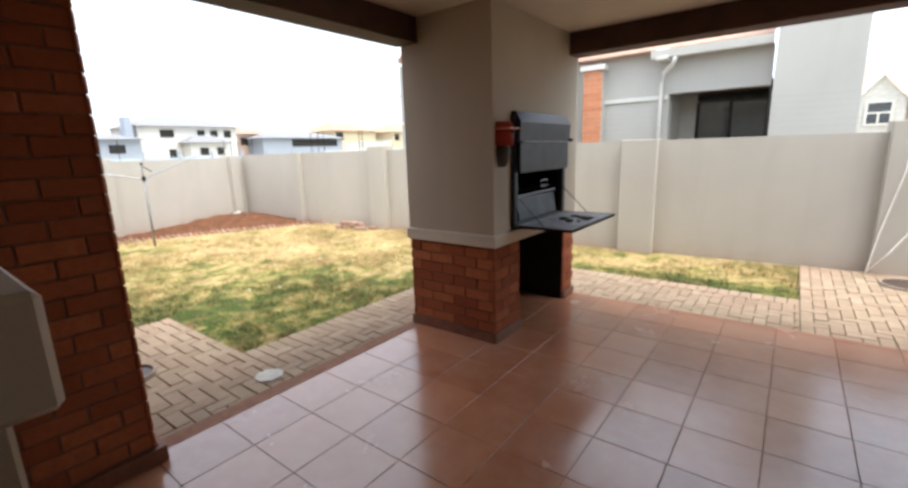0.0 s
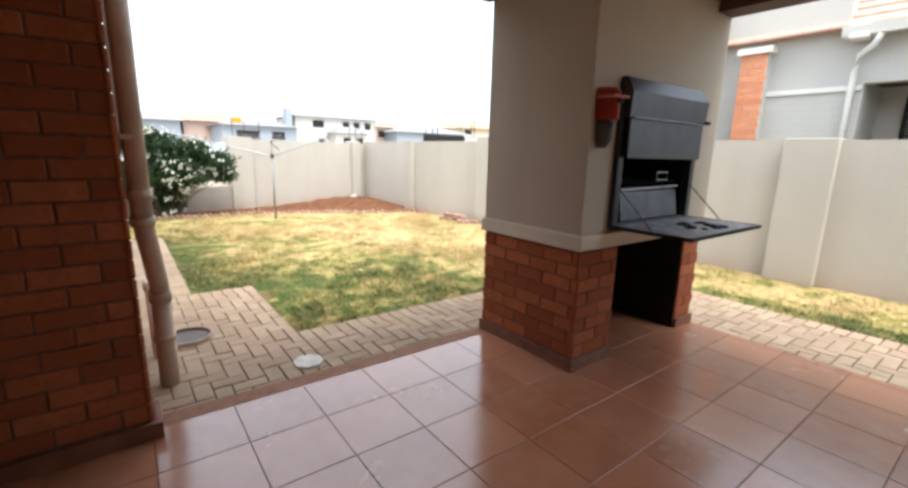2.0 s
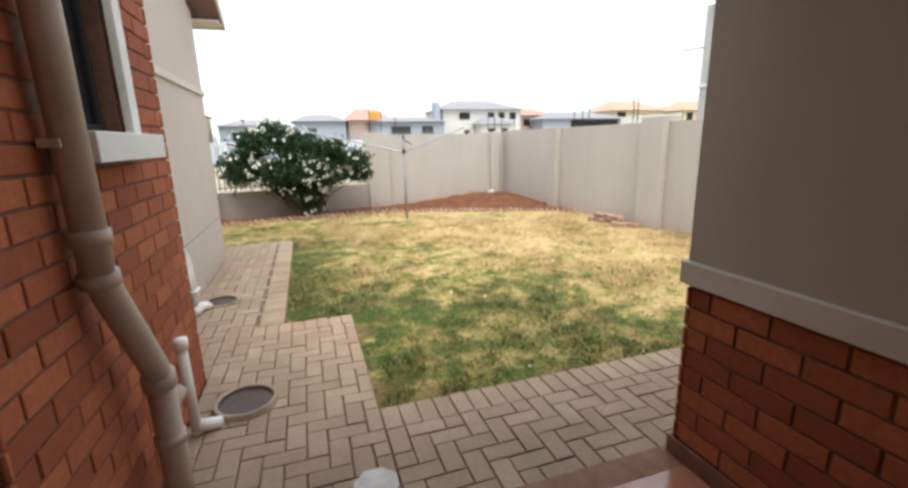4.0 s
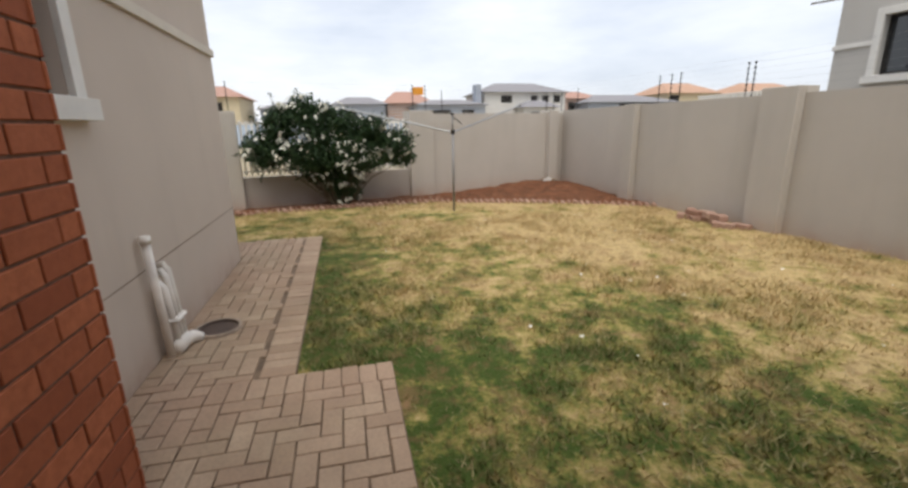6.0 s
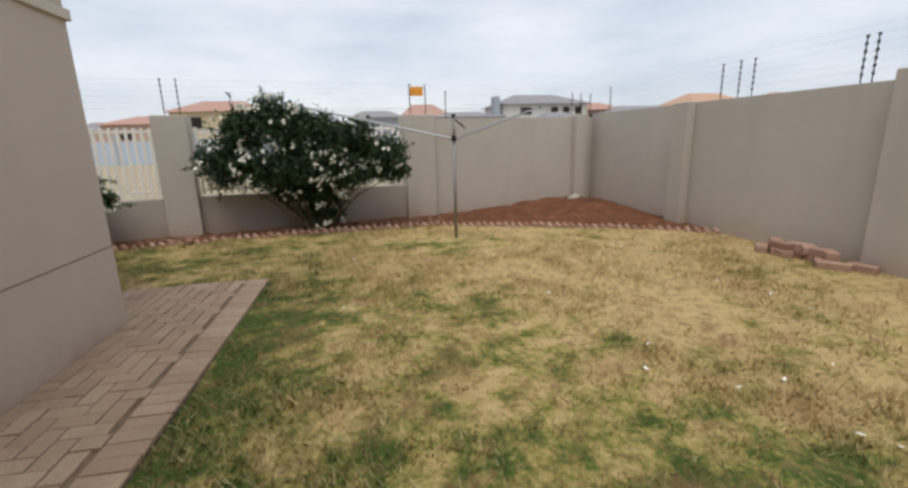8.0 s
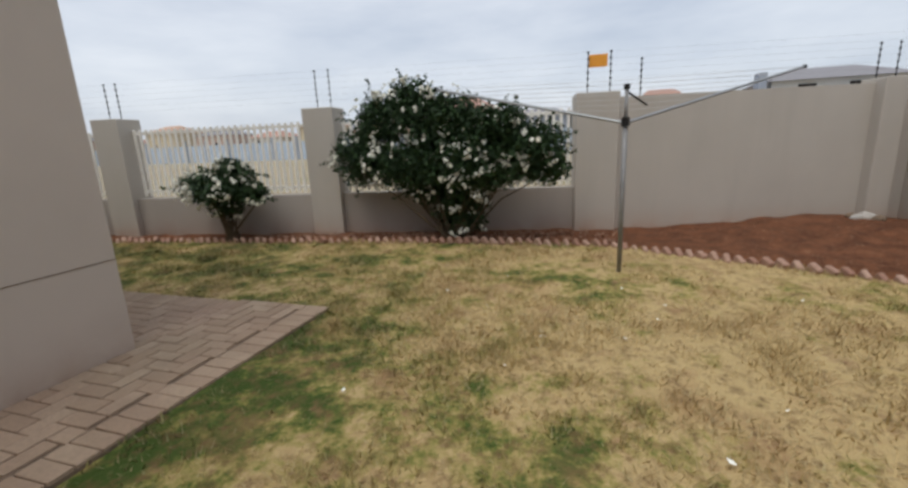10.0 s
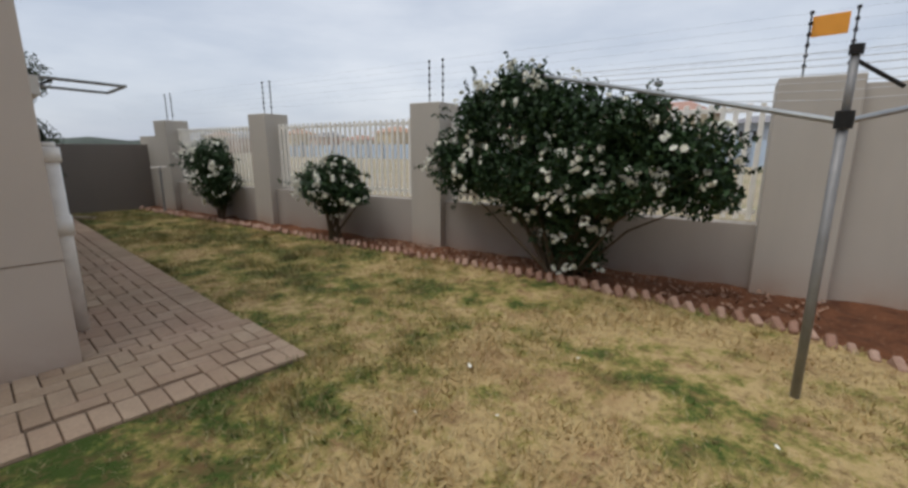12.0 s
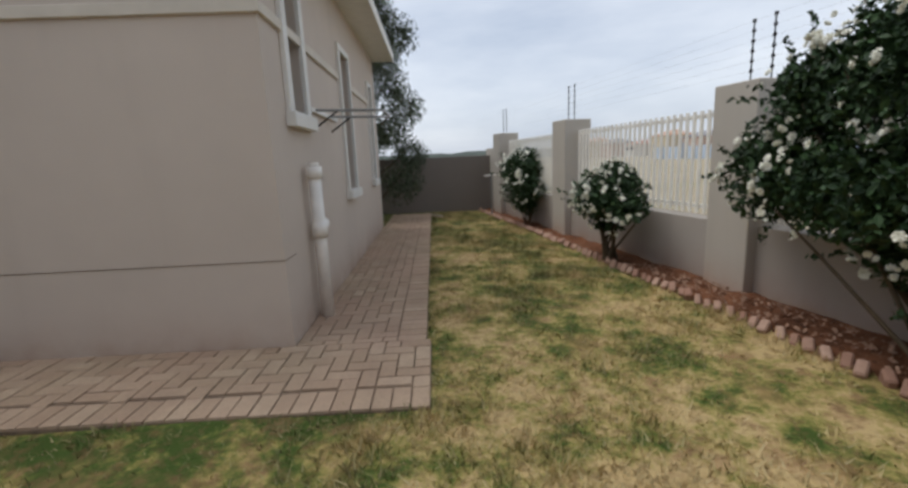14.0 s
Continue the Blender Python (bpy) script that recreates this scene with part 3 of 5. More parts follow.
window_at(house, "y", HX0, -2.55, -2.20, 0.90, 2.32, -1, 0.07)
# roof
bm = prism([(-7.85, 2.96), (-4.9, 4.60), (-2.0, 2.96), (-2.0, 3.06), (-4.9, 4.72), (-7.85, 3.06)], -3.3, 2.45)
part("roof", bm, M_ROOFR, house, "terracotta tiled gable roof")
part("gable", prism([(HX0, ROOFZ + 0.001), (-4.9, 4.45), (-2.36, ROOFZ + 0.001)], HY - 0.22, HY - 0.01), M_PLASTER, house, "plastered gable")
bm = prism([(-7.87, 2.88), (-4.9, 4.52), (-4.9, 4.66), (-7.87, 3.02)], 2.452, 2.48)
part("bargeboard", bm, M_WHITE, house, "white bargeboard")
part("fascia", box(-7.875, -7.852, -3.3, 2.45, 2.88, 3.03, 0.003), M_WHITE, house, "white fascia")
part("soffit", box(-7.85, HX0 - 0.002, -3.3, 2.45, 2.90, 2.92), M_WHITE, house, "pale eaves soffit")
# skirting of the patio side
bm = box(WX + 0.001, WX + 0.030, -1.2, BRY + 0.034, FZ, FZ + 0.085, 0.002)
box(PX0, WX, BRY + 0.007, BRY + 0.034, FZ, FZ + 0.085, 0.002, bm=bm)
part("tile_skirting", bm, M_SKIRT, house, "red tile skirting")
# patio closing walls, unseen; the east one is added close in to block light
structure("wall_patio_east", box(PX1, PX1 + 0.2, -1.2, 6.25, -0.2, 2.74), M_PILLAR)
structure("wall_patio_south", box(WX, PX1, -1.4, -1.2, -0.2, 2.74), M_PILLAR)
# low pier with a broad sill beside the door
pier = thing("low_pier", "low beige plastered pier with a pale capping block on the patio", "pier")
part("shaft", box(-1.10, -0.50, 1.58, 1.965, FZ, 1.348, 0.006), M_PILLAR, pier)
part("capping", box(-1.17, -0.40, 1.52, 2.000, 1.350, 1.480, 0.008), M_BAND, pier, "pale plaster capping block")
outlet = thing("wall_outlet", "small white plastic outlet box on the shaded brick patio wall", "outlet")
part("housing", box(WX + 0.008, WX + 0.050, 1.98, 2.08, 0.36, 0.49, 0.008), M_PVC, outlet)
part("lid", box(WX + 0.050, WX + 0.062, 1.975, 2.085, 0.435, 0.497, 0.005), M_PVC, outlet)

# ---- pipes and gullies ----
dp = thing("downpipe", "beige round downpipe with two elbows on the brick wall", "downpipe")
UX, LX, DY = -2.76, -2.96, BRY + 0.105
part("upper_pipe", tube([(UX, DY - 0.045, 2.70), (UX, DY - 0.045, 1.06)], 0.048, 14), M_PIPE, dp, smooth=True)
part("offset_pipe", tube([(UX, DY - 0.045, 1.07), (UX - 0.03, DY - 0.040, 0.98), (LX + 0.03, DY, 0.64), (LX, DY, 0.56)], 0.048, 14), M_PIPE, dp, smooth=True)
part("lower_pipe", tube([(LX, DY, 0.57), (LX, DY, -0.01)], 0.050, 14), M_PIPE, dp, smooth=True)
for p, q in (((UX, DY - 0.045, 1.20), (UX, DY - 0.045, 1.15)), ((UX, DY - 0.045, 1.06), (UX - 0.01, DY - 0.045, 1.02)), ((LX + 0.012, DY, 0.60), (LX, DY, 0.54)), ((LX, DY, 0.33), (LX, DY, 0.29))):
    part("collar", tube([p, q], 0.058, 14), M_PIPE, dp, smooth=True)
part("branch", tube([(LX, DY, 0.42), (LX - 0.09, DY + 0.03, 0.47)], 0.036, 12), M_PIPE, dp, smooth=True)
for z in (2.3, 1.45):
    part("clip", box(UX - 0.06, UX + 0.06, BRY + 0.006, DY - 0.045, z, z + 0.025), M_PIPE, dp)

soil1 = thing("waste_pipe", "short white plastic waste pipe on the brick wall", "pipe")
part("riser", tube([(-3.42, BRY + 0.065, 0.50), (-3.42, BRY + 0.07, 0.02)], 0.026, 12), M_PVC, soil1, smooth=True)
part("cap", tube([(-3.42, BRY + 0.065, 0.49), (-3.42, BRY + 0.065, 0.54)], 0.033, 12), M_PVC, soil1, smooth=True)
part("elbow", tube([(-3.42, BRY + 0.07, 0.06), (-3.48, BRY + 0.17, 0.02)], 0.032, 12), M_PVC, soil1, smooth=True)


def gully(name, x, y, z, r, label):
    g = thing(name, label, "drain")
    n = 28
    wob = [1 + 0.025 * noise.noise(Vector((math.cos(k * math.tau / n) * 1.5 + x, math.sin(k * math.tau / n) * 1.5, 4))) for k in range(n)]
    def rings(pairs):
        bm = bmesh.new()
        rows = [[bm.verts.new((x + q * wob[k] * math.cos(k * math.tau / n), y + q * wob[k] * math.sin(k * math.tau / n), h)) for k in range(n)] for q, h in pairs]
        for u, v in zip(rows, rows[1:]):
            for k in range(n):
                bm.faces.new((u[k], u[(k + 1) % n], v[(k + 1) % n], v[k]))
        return bm, rows
    bm, _ = rings([(r + 0.004, z - 0.02), (r + 0.004, z + 0.034), (r, z + 0.040), (r - 0.014, z + 0.040), (r - 0.020, z + 0.034), (r - 0.022, z - 0.028)])
    part("rim", bm, M_GRIM, g, "worn grey-brown concrete rim", smooth=True)
    # Shallow disc; the shade of a deeper hole is put into its colour.
    bm, rows = rings([(r - 0.0225, z + 0.036), (r - 0.028, z + 0.021), (r * 0.3, z + 0.020)])
    bm.faces.new(rows[-1])
    part("basin", bm, M_BASIN, g, "shallow grey-brown basin, a deep hole's shade in its colour")
    return g


gully("gully", -3.64, 2.84, 0.0, 0.165, "round concrete gully in the paving beside the brick wall")
gully("gully", -5.61, 2.41, gz(-5.61, 0) + 0.012, 0.15, "round concrete gully in the paving beside the plastered wall")
gully("gully", 1.30, 8.5, 0.0, 0.24, "round concrete gully in pale paving by the boundary wall")
st = thing("waste_pipe", "grubby white plastic waste pipe with capped vent at the plastered wall", "pipe")
part("vent", tube([(-5.24, HY + 0.045, 0.74), (-5.27, HY + 0.055, -0.02)], 0.024, 12), M_PVC, st, smooth=True)
part("vent_cap", tube([(-5.24, HY + 0.045, 0.72), (-5.24, HY + 0.045, 0.765)], 0.031, 12), M_PVC, st, smooth=True)
for k, (x, top) in enumerate(((-5.325, 0.44), (-5.375, 0.50), (-5.425, 0.53))):
    part("trap_pipe", tube([(x - 0.01, HY + 0.01, top), (x, HY + 0.04, top + 0.015), (x, HY + 0.062, top - 0.02), (x - 0.01, HY + 0.085, 0.06)], 0.021, 10), M_PVC, st, "narrow white pipe bent into the wall", smooth=True)
part("trap_joint", box(-5.46, -5.30, HY + 0.045, HY + 0.12, 0.19, 0.215, 0.01), M_PVC, st)
part("outlet", tube([(-5.27, HY + 0.09, 0.03), (-5.40, HY + 0.10, 0.035), (-5.455, HY + 0.13, 0.025), (-5.48, HY + 0.165, 0.0)], [0.040, 0.046, 0.042, 0.036], 12), M_PVC, st, "grubby white outlet", smooth=True)
sp = thing("soil_pipe", "white jointed plastic soil pipe with a capped top on plastered wall", "pipe")
part("pipe", tube([(HX0 - 0.08, 1.57, 1.08), (HX0 - 0.08, 1.57, -0.06)], 0.047, 14), M_PVC, sp, smooth=True)
for z0, z1, r in ((1.05, 1.14, 0.058), (0.60, 0.72, 0.058), (1.14, 1.17, 0.040)):
    part("joint", tube([(HX0 - 0.08, 1.57, z0), (HX0 - 0.08, 1.57, z1)], r, 14), M_PVC, sp, smooth=True)
part("branch", tube([(HX0 - 0.08, 1.57, 0.66), (HX0 - 0.09, 1.47, 0.70)], 0.05, 12), M_PVC, sp, smooth=True)

lid = thing("drain_lid", "pale octagonal concrete drain lid in the paving beside the patio", "drain lid")
bm = bmesh.new()
bmesh.ops.create_cone(bm, cap_ends=True, segments=8, radius1=0.105, radius2=0.10, depth=0.02, matrix=Matrix.Translation((-2.755, 3.445, 0.016)) @ Matrix.Rotation(0.4, 4, "Z"))
part("lid", bm, plain("pale_concrete", (0.58, 0.54, 0.48), 0.9, var=0.2, scale=14, bump=0.5), lid)

# wall-mounted drying rack
rack = thing("drying_rack", "white metal drying rack folded out from the plastered wall", "drying rack")
for y in (1.12, 0.55):
    part("arm", tube([(HX0 - 0.01, y, 1.60), (-8.10, y + 0.1, 1.57)], 0.011, 8), M_ALU, rack)
part("end_bar", tube([(-8.10, 1.22, 1.57), (-8.10, 0.65, 1.57)], 0.011, 8), M_ALU, rack)
part("wall_rail", box(HX0 - 0.03, HX0 - 0.003, 0.25, 1.25, 1.575, 1.615, 0.004), M_WHITE, rack)
for y in (1.12, 0.55):
    part("bracket", tube([(HX0 - 0.02, y, 1.46), (HX0 - 0.22, y + 0.03, 1.59)], 0.008, 6), M_BLACK, rack)

# ---- boundary walls ----
def fx(y):
    return -11.0 - 0.178 * (y - 1.57)


FANG = math.atan(0.178)
FM = Matrix.Translation((fx(0), 0, 0)) @ Matrix.Rotation(FANG, 4, "Z")
FS = 1 / math.cos(FANG)
TOPZ = 1.60
fence = thing("wall_west", "", "", kind="structure", m=FM)


def fy(y):
    return y * FS


PIERS = [(4.67, 5.18), (1.14, 1.57), (-2.02, -1.60), (-5.0, -4.56)]
for a, b in PIERS:
    part("pier", box(-0.42, 0.0, fy(a), fy(b), -0.4, TOPZ + 0.06, 0.006), M_WALL, fence, "taupe plastered pier")
for (a, _), (_, b) in zip(PIERS, PIERS[1:]):
    part("low_wall", box(-0.30, -0.10, fy(b) + 0.001, fy(a) - 0.001, -0.4, 0.50), M_LOWALL, fence, "low grimy taupe plastered wall, bush shade in its colour")
part("solid_wall", box(-0.30, -0.10, fy(5.18) + 0.001, fy(8.55), -0.4, TOPZ), M_WALL, fence, "taupe plastered wall")
part("solid_wall", box(-0.30, -0.10, fy(-5.85), fy(-5.0) - 0.001, -0.4, 1.38), M_WALL, fence, "taupe plastered wall")
part("corner_pier", box(-0.34, 0.05, fy(7.98), fy(8.22), -0.4, TOPZ + 0.05, 0.006), M_WALL, fence)


def palisade(y0, y1):
    p = thing("palisade_panel", "cream-painted steel palisade panel on the low plastered wall", "fence panel", m=FM, group="palisade panels along the garden wall")
    n = max(2, int((y1 - y0) / 0.092))
    sp_ = (y1 - y0) / n
    me = piece_mesh(("pale",), lambda: box(-0.010, 0.010, -0.020, 0.020, 0.0, 0.97, 0.003), M_CREAM)
    for i in range(n):
        piece("pale", me, p, Matrix.Translation((-0.20, y0 + (i + 0.5) * sp_, 0.53)))
    for z in (0.575, 1.43):
        part("rail", box(-0.24, -0.212, y0, y1, z, z + 0.04, 0.003), M_CREAM, p)


for (a, _), (_, b) in zip(PIERS, PIERS[1:]):
    palisade(fy(b) + 0.02, fy(a) - 0.02)

NSL = 0.05
NM = Matrix.Translation((-1.5, 8.97, 0)) @ Matrix.Rotation(math.atan(NSL), 4, "Z")
north = thing("wall_north", "", "", kind="structure", m=NM)
part("wall", box(-10.85, 5.5, 0.0, 0.2, -0.4, 1.66), M_WALL, north, "taupe plastered boundary wall")
for a, b, t in ((-8.45, -8.15, 1.67), (-5.75, -5.28, 1.74), (-0.42, 0.08, 1.675), (2.52, 3.05, 1.78), (-3.0, -2.7, 1.70)):
    part("pier", box(a, b, -0.13, -0.001, -0.4, t, 0.006), M_WALL, north, "taupe plastered pier")
    part("pier_cap", box(a, b, 0.0, 0.2, 1.661, t, 0.004), M_WALL, north)
structure("wall_east", box(3.2, 3.4, 6.25, 9.3, -0.4, 1.9), M_WALL, "plastered side wall")
# Tree shade on the rear wall is put into its dark plaster colour.
structure("wall_south", box(-10.4, -6.6, -5.8, -5.6, -0.4, 1.22), plaster("rear_plaster_shaded", (0.22, 0.19, 0.165)), "plastered rear wall, tree shade put into its dark colour")


# electric fence uprights
def upright(p, h, lean=0.0):
    u = thing("electric_fence_post", "thin dark electric-fence upright with insulators on the garden wall", "fence post", group="electric-fence uprights")
    a, b = Vector(p), Vector(p) + Vector((lean, 0, h))
    part("rod", tube([a, b], 0.006, 6), M_BLACK, u)
    me = piece_mesh(("insulator",), lambda: tube([(0, 0, -0.012), (0, 0, 0.012)], 0.014, 6), M_BLACK)
    for k in range(6):
        piece("insulator", me, u, Matrix.Translation(a.lerp(b, 0.2 + 0.155 * k)))


for (a, b) in PIERS:
    for y in (a + 0.12, b - 0.12):
        upright((fx(y) - 0.2, y, TOPZ + 0.06), 0.50)
for y in (5.42, 8.00, 8.20, 8.42):
    upright((fx(y) - 0.2, y, TOPZ), 0.45)
for x in (-11.9, -9.35, -9.08, -8.88, -7.68, -7.58):
    upright((x, 8.97 + NSL * (x + 1.5) + 0.1, 1.66), 0.45)
sign = thing("warning_sign", "small orange warning plate between the electric-fence uprights", "sign")
part("plate", box(fx(4.9) - 0.20, fx(4.9) - 0.19, 4.80, 5.02, 1.97, 2.12, 0.002), M_ORANGE, sign)
bm = bmesh.new()
for k in range(6):
    z = TOPZ + 0.16 + 0.077 * k
    pts = [(fx(y) - 0.2, y, z) for y in (-7.0, -4.75, -1.8, 1.37, 4.9, 8.2)]
    for u, v in zip(pts, pts[1:]):
        tube([u, v], 0.0007, 3, bm=bm, cap=False)
    tube([(fx(8.2) - 0.2, 8.2, z), (3.0, 9.30, z)], 0.0007, 3, bm=bm, cap=False)
tagged(part("electric_wires", bm, M_GALV, None, kind="stuff"), "thin electric-fence wires strung above the garden wall", "wire")

# ---- bed, mound, edging ----
EDGE = [(-9.55, -5.6), (-9.75, -4.2), (-9.98, -2.9), (-10.2, -1.3), (-10.45, 0.6), (-10.68, 2.2), (-10.85, 3.9), (-10.85, 5.0), (-10.45, 6.0), (-9.9, 7.2), (-9.35, 8.15), (-9.0, 8.6)]


def edge_x(y):
    for (x0, y0), (x1, y1) in zip(EDGE, EDGE[1:]):
        if y0 <= y <= y1:
            return x0 + (x1 - x0) * (y - y0) / (y1 - y0)
    return EDGE[0][0] if y < EDGE[0][1] else EDGE[-1][0]


def build_bed():
    bm = bmesh.new()
    rows = []
    for j in range(143):
        y = -5.6 + 0.1 * j
        xa, xb = fx(y) - 0.1, edge_x(y)
        row = []
        for i in range(13):
            t = i / 12
            x = xa + (xb - xa) * t
            z = gz(x, y) + 0.035 + 0.03 * noise.noise(Vector((x * 4, y * 4, 0))) + 0.012 * noise.noise(Vector((x * 17, y * 17, 0)))
            z += 0.17 * math.exp(-((x + 11.6) ** 2 + (y - 7.6) ** 2) / 1.3)
            if i == 12:
                z = gz(x, y) - 0.03
            row.append(bm.verts.new((x, y, z)))
        rows.append(row)
    for u, v in zip(rows, rows[1:]):
        for i in range(12):
            bm.faces.new((u[i], u[i + 1], v[i + 1], v[i]))
    return part("flower_bed", bm, M_SOIL, None, "bed of bare red soil with chips, mounded in the corner", kind="structure", smooth=True)


build_bed()
bm = bmesh.new()
rng = random.Random(8)
for i in range(900):
    y = rng.uniform(0.5, 5.2)
    x = rng.uniform(fx(y) + 0.02, edge_x(y) - 0.05)
    s = rng.uniform(0.006, 0.022)
    z = gz(x, y) + 0.06
    mm = Matrix.Translation((x, y, z)) @ Euler((rng.random() * 0.8, rng.random() * 0.8, rng.random() * 6)).to_matrix().to_4x4()
    vs = [bm.verts.new(mm @ Vector(q)) for q in ((-s, -s * 0.5, 0), (s, -s * 0.4, 0), (s * 0.8, s * 0.5, 0), (-s * 0.7, s * 0.6, 0))]
    bm.faces.new(vs)
tagged(part("bark_chips", bm, plain("pale_chip", (0.28, 0.165, 0.11), 0.9, var=0.4, scale=30), None, kind="stuff"), "scattered pale bark chips and fallen petals on the red bed", "bark chips")

# ---- neighbour's house ----
nb = thing("neighbour_house", "pale plastered house with orange brick pier and tiled roof behind wall", "house")
part("wall", wall_with_holes("x", 10.60, 10.82, -3.6, -0.24, -0.3, 3.05, [(-1.68, -0.241, -0.2, 2.45)]), M_NEIGH, nb)
part("gable_wall", prism([(-3.6, 3.052), (-1.95, 3.052), (-1.95, 3.75), (-3.6, 4.6)], 10.60, 10.82), M_NEIGH, nb)
part("front_block", box(-0.19, 0.80, 10.20, 12.4, -0.3, 4.2), M_NEIGH, nb, "pale plastered projecting block")
part("brick_pier_core", box(-3.14, -2.80, 10.42, 10.598, -0.3, 2.97), M_NEIGH, nb)
brick_face(nb, (-3.15, 10.42, 1.55), (1, 0, 0), (0, -1, 0), 0.36, 1.42, M_BRICKN, "orange_brick")
part("pier_cap", box(-3.20, -2.74, 10.36, 10.598, 2.971, 3.06, 0.004), M_WHITE, nb, "white pier cap")
part("band", box(-2.80, -1.69, 10.57, 10.598, 2.36, 2.43, 0.004), M_WHITE, nb, "white plaster band")
part("fascia", box(-1.95, -0.245, 10.44, 10.47, 3.02, 3.12, 0.003), M_WHITE, nb, "white fascia")
part("gutter", prism([(10.30, 3.14), (10.33, 3.02), (10.42, 3.02), (10.438, 3.14)], -1.95, -0.245, "x"), M_WHITE, nb, "white gutter")
part("hopper", box(-1.88, -1.66, 10.32, 10.59, 2.98, 3.16, 0.015), M_WHITE, nb, "white rainwater hopper")
part("downpipe", tube([(-1.56, 10.36, 3.02), (-1.62, 10.42, 2.90), (-1.77, 10.52, 2.80), (-1.79, 10.53, 2.6), (-1.79, 10.53, 0)], 0.04, 10), M_WHITE, nb, "white downpipe", smooth=True)
# Back panel behind the glass: the unlit room is painted in dark grey.
part("recess_back", box(-2.2, -0.24, 12.3, 12.4, -0.3, 2.7), M_PAN, nb, "dark panel, the room's dimness put into its colour")
part("recess_wall", box(-2.2, -1.40, 11.63, 11.8, -0.3, 2.7), M_NEIGH, nb)
part("recess_side", box(-2.2, -1.69, 10.83, 11.7, -0.3, 2.7), M_NEIGH, nb)
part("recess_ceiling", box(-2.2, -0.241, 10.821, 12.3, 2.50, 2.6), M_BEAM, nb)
win = new("window")
win.parent = nb
pane = part("pane", box(-1.35, -0.26, 11.62, 11.626, 0.2, 2.32), clear_glass(), win)
pane.visible_shadow = False
for x in (-1.37, -0.84, -0.28):
    part("frame", box(x - 0.025, x + 0.025, 11.59, 11.62, 0.2, 2.34), M_DARK, win)
bm = bmesh.new()
for i in range(14):
    x = -0.80 + i * 0.036
    tube([(x, 11.66, 2.3), (x, 11.66, 0.2)], 0.016, 6, bm=bm)
part("curtain", bm, plain("grey_curtain", (0.42, 0.40, 0.38), 0.9), win, "pale hanging curtain")
NWIN = (-7.05, -6.12, 1.88, 2.60)
part("west_wall", wall_with_holes("x", 10.10, 10.32, -7.62, -3.602, -0.3, 3.6, [NWIN]), M_NEIGH, nb)
part("west_band", box(-7.64, -7.14, 10.075, 10.098, 2.26, 2.32, 0.003), M_WHITE, nb)
part("west_band", box(-6.03, -3.61, 10.075, 10.098, 2.26, 2.32, 0.003), M_WHITE, nb)
window_at(nb, "x", 10.10, *NWIN, -1, 0.09, 0.09, mull=1)
part("west_side", box(-7.62, -7.4, 10.322, 15, -0.3, 3.6), M_NEIGH, nb)


def tiled_slope(parent, x0, x1, ya, za, yb, zb, n):
    bm = bmesh.new()
    for i in range(n):
        t0, t1 = i / n, (i + 1) / n
        y0, y1, z0, z1 = ya + (yb - ya) * t0, ya + (yb - ya) * t1, za + (zb - za) * t0, za + (zb - za) * t1
        box(x0, x1, y0, y1 + 0.03, z0, z0 + 0.001, bm=bm)
        v = [bm.verts.new(q) for q in ((x0, y0, z0 + 0.03), (x1, y0, z0 + 0.03), (x1, y1 + 0.03, z1 + 0.012), (x0, y1 + 0.03, z1 + 0.012), (x0, y0, z0), (x1, y0, z0))]
        bm.faces.new((v[0], v[1], v[2], v[3]))
        bm.faces.new((v[4], v[5], v[1], v[0]))
        k = int((x1 - x0) / 0.3)
        for j in range(1, k):
            x = x0 + j * 0.3 + (0.15 if i % 2 else 0)
            box(x - 0.012, x + 0.012, y0, y1, z0 + 0.03, z0 + 0.045, bm=bm)
    return part("roof", bm, M_ROOFN, parent, "pale terracotta tiled slope")


tiled_slope(nb, -3.6, -0.245, 10.40, 3.15, 13.4, 4.9, 11)
part("west_roof", prism([(-7.5, 3.65), (-5.5, 4.8), (-3.5, 3.65), (-3.5, 3.75), (-5.5, 4.92), (-7.5, 3.75)], 9.95, 15), M_ROOFN, nb)
# Thin bar added in place of the eave's end at this corner.
part("antenna_bar", tube([(-7.95, 9.95, 2.93), (-7.6, 10.09, 2.93)], 0.015, 6), M_GALV, nb)

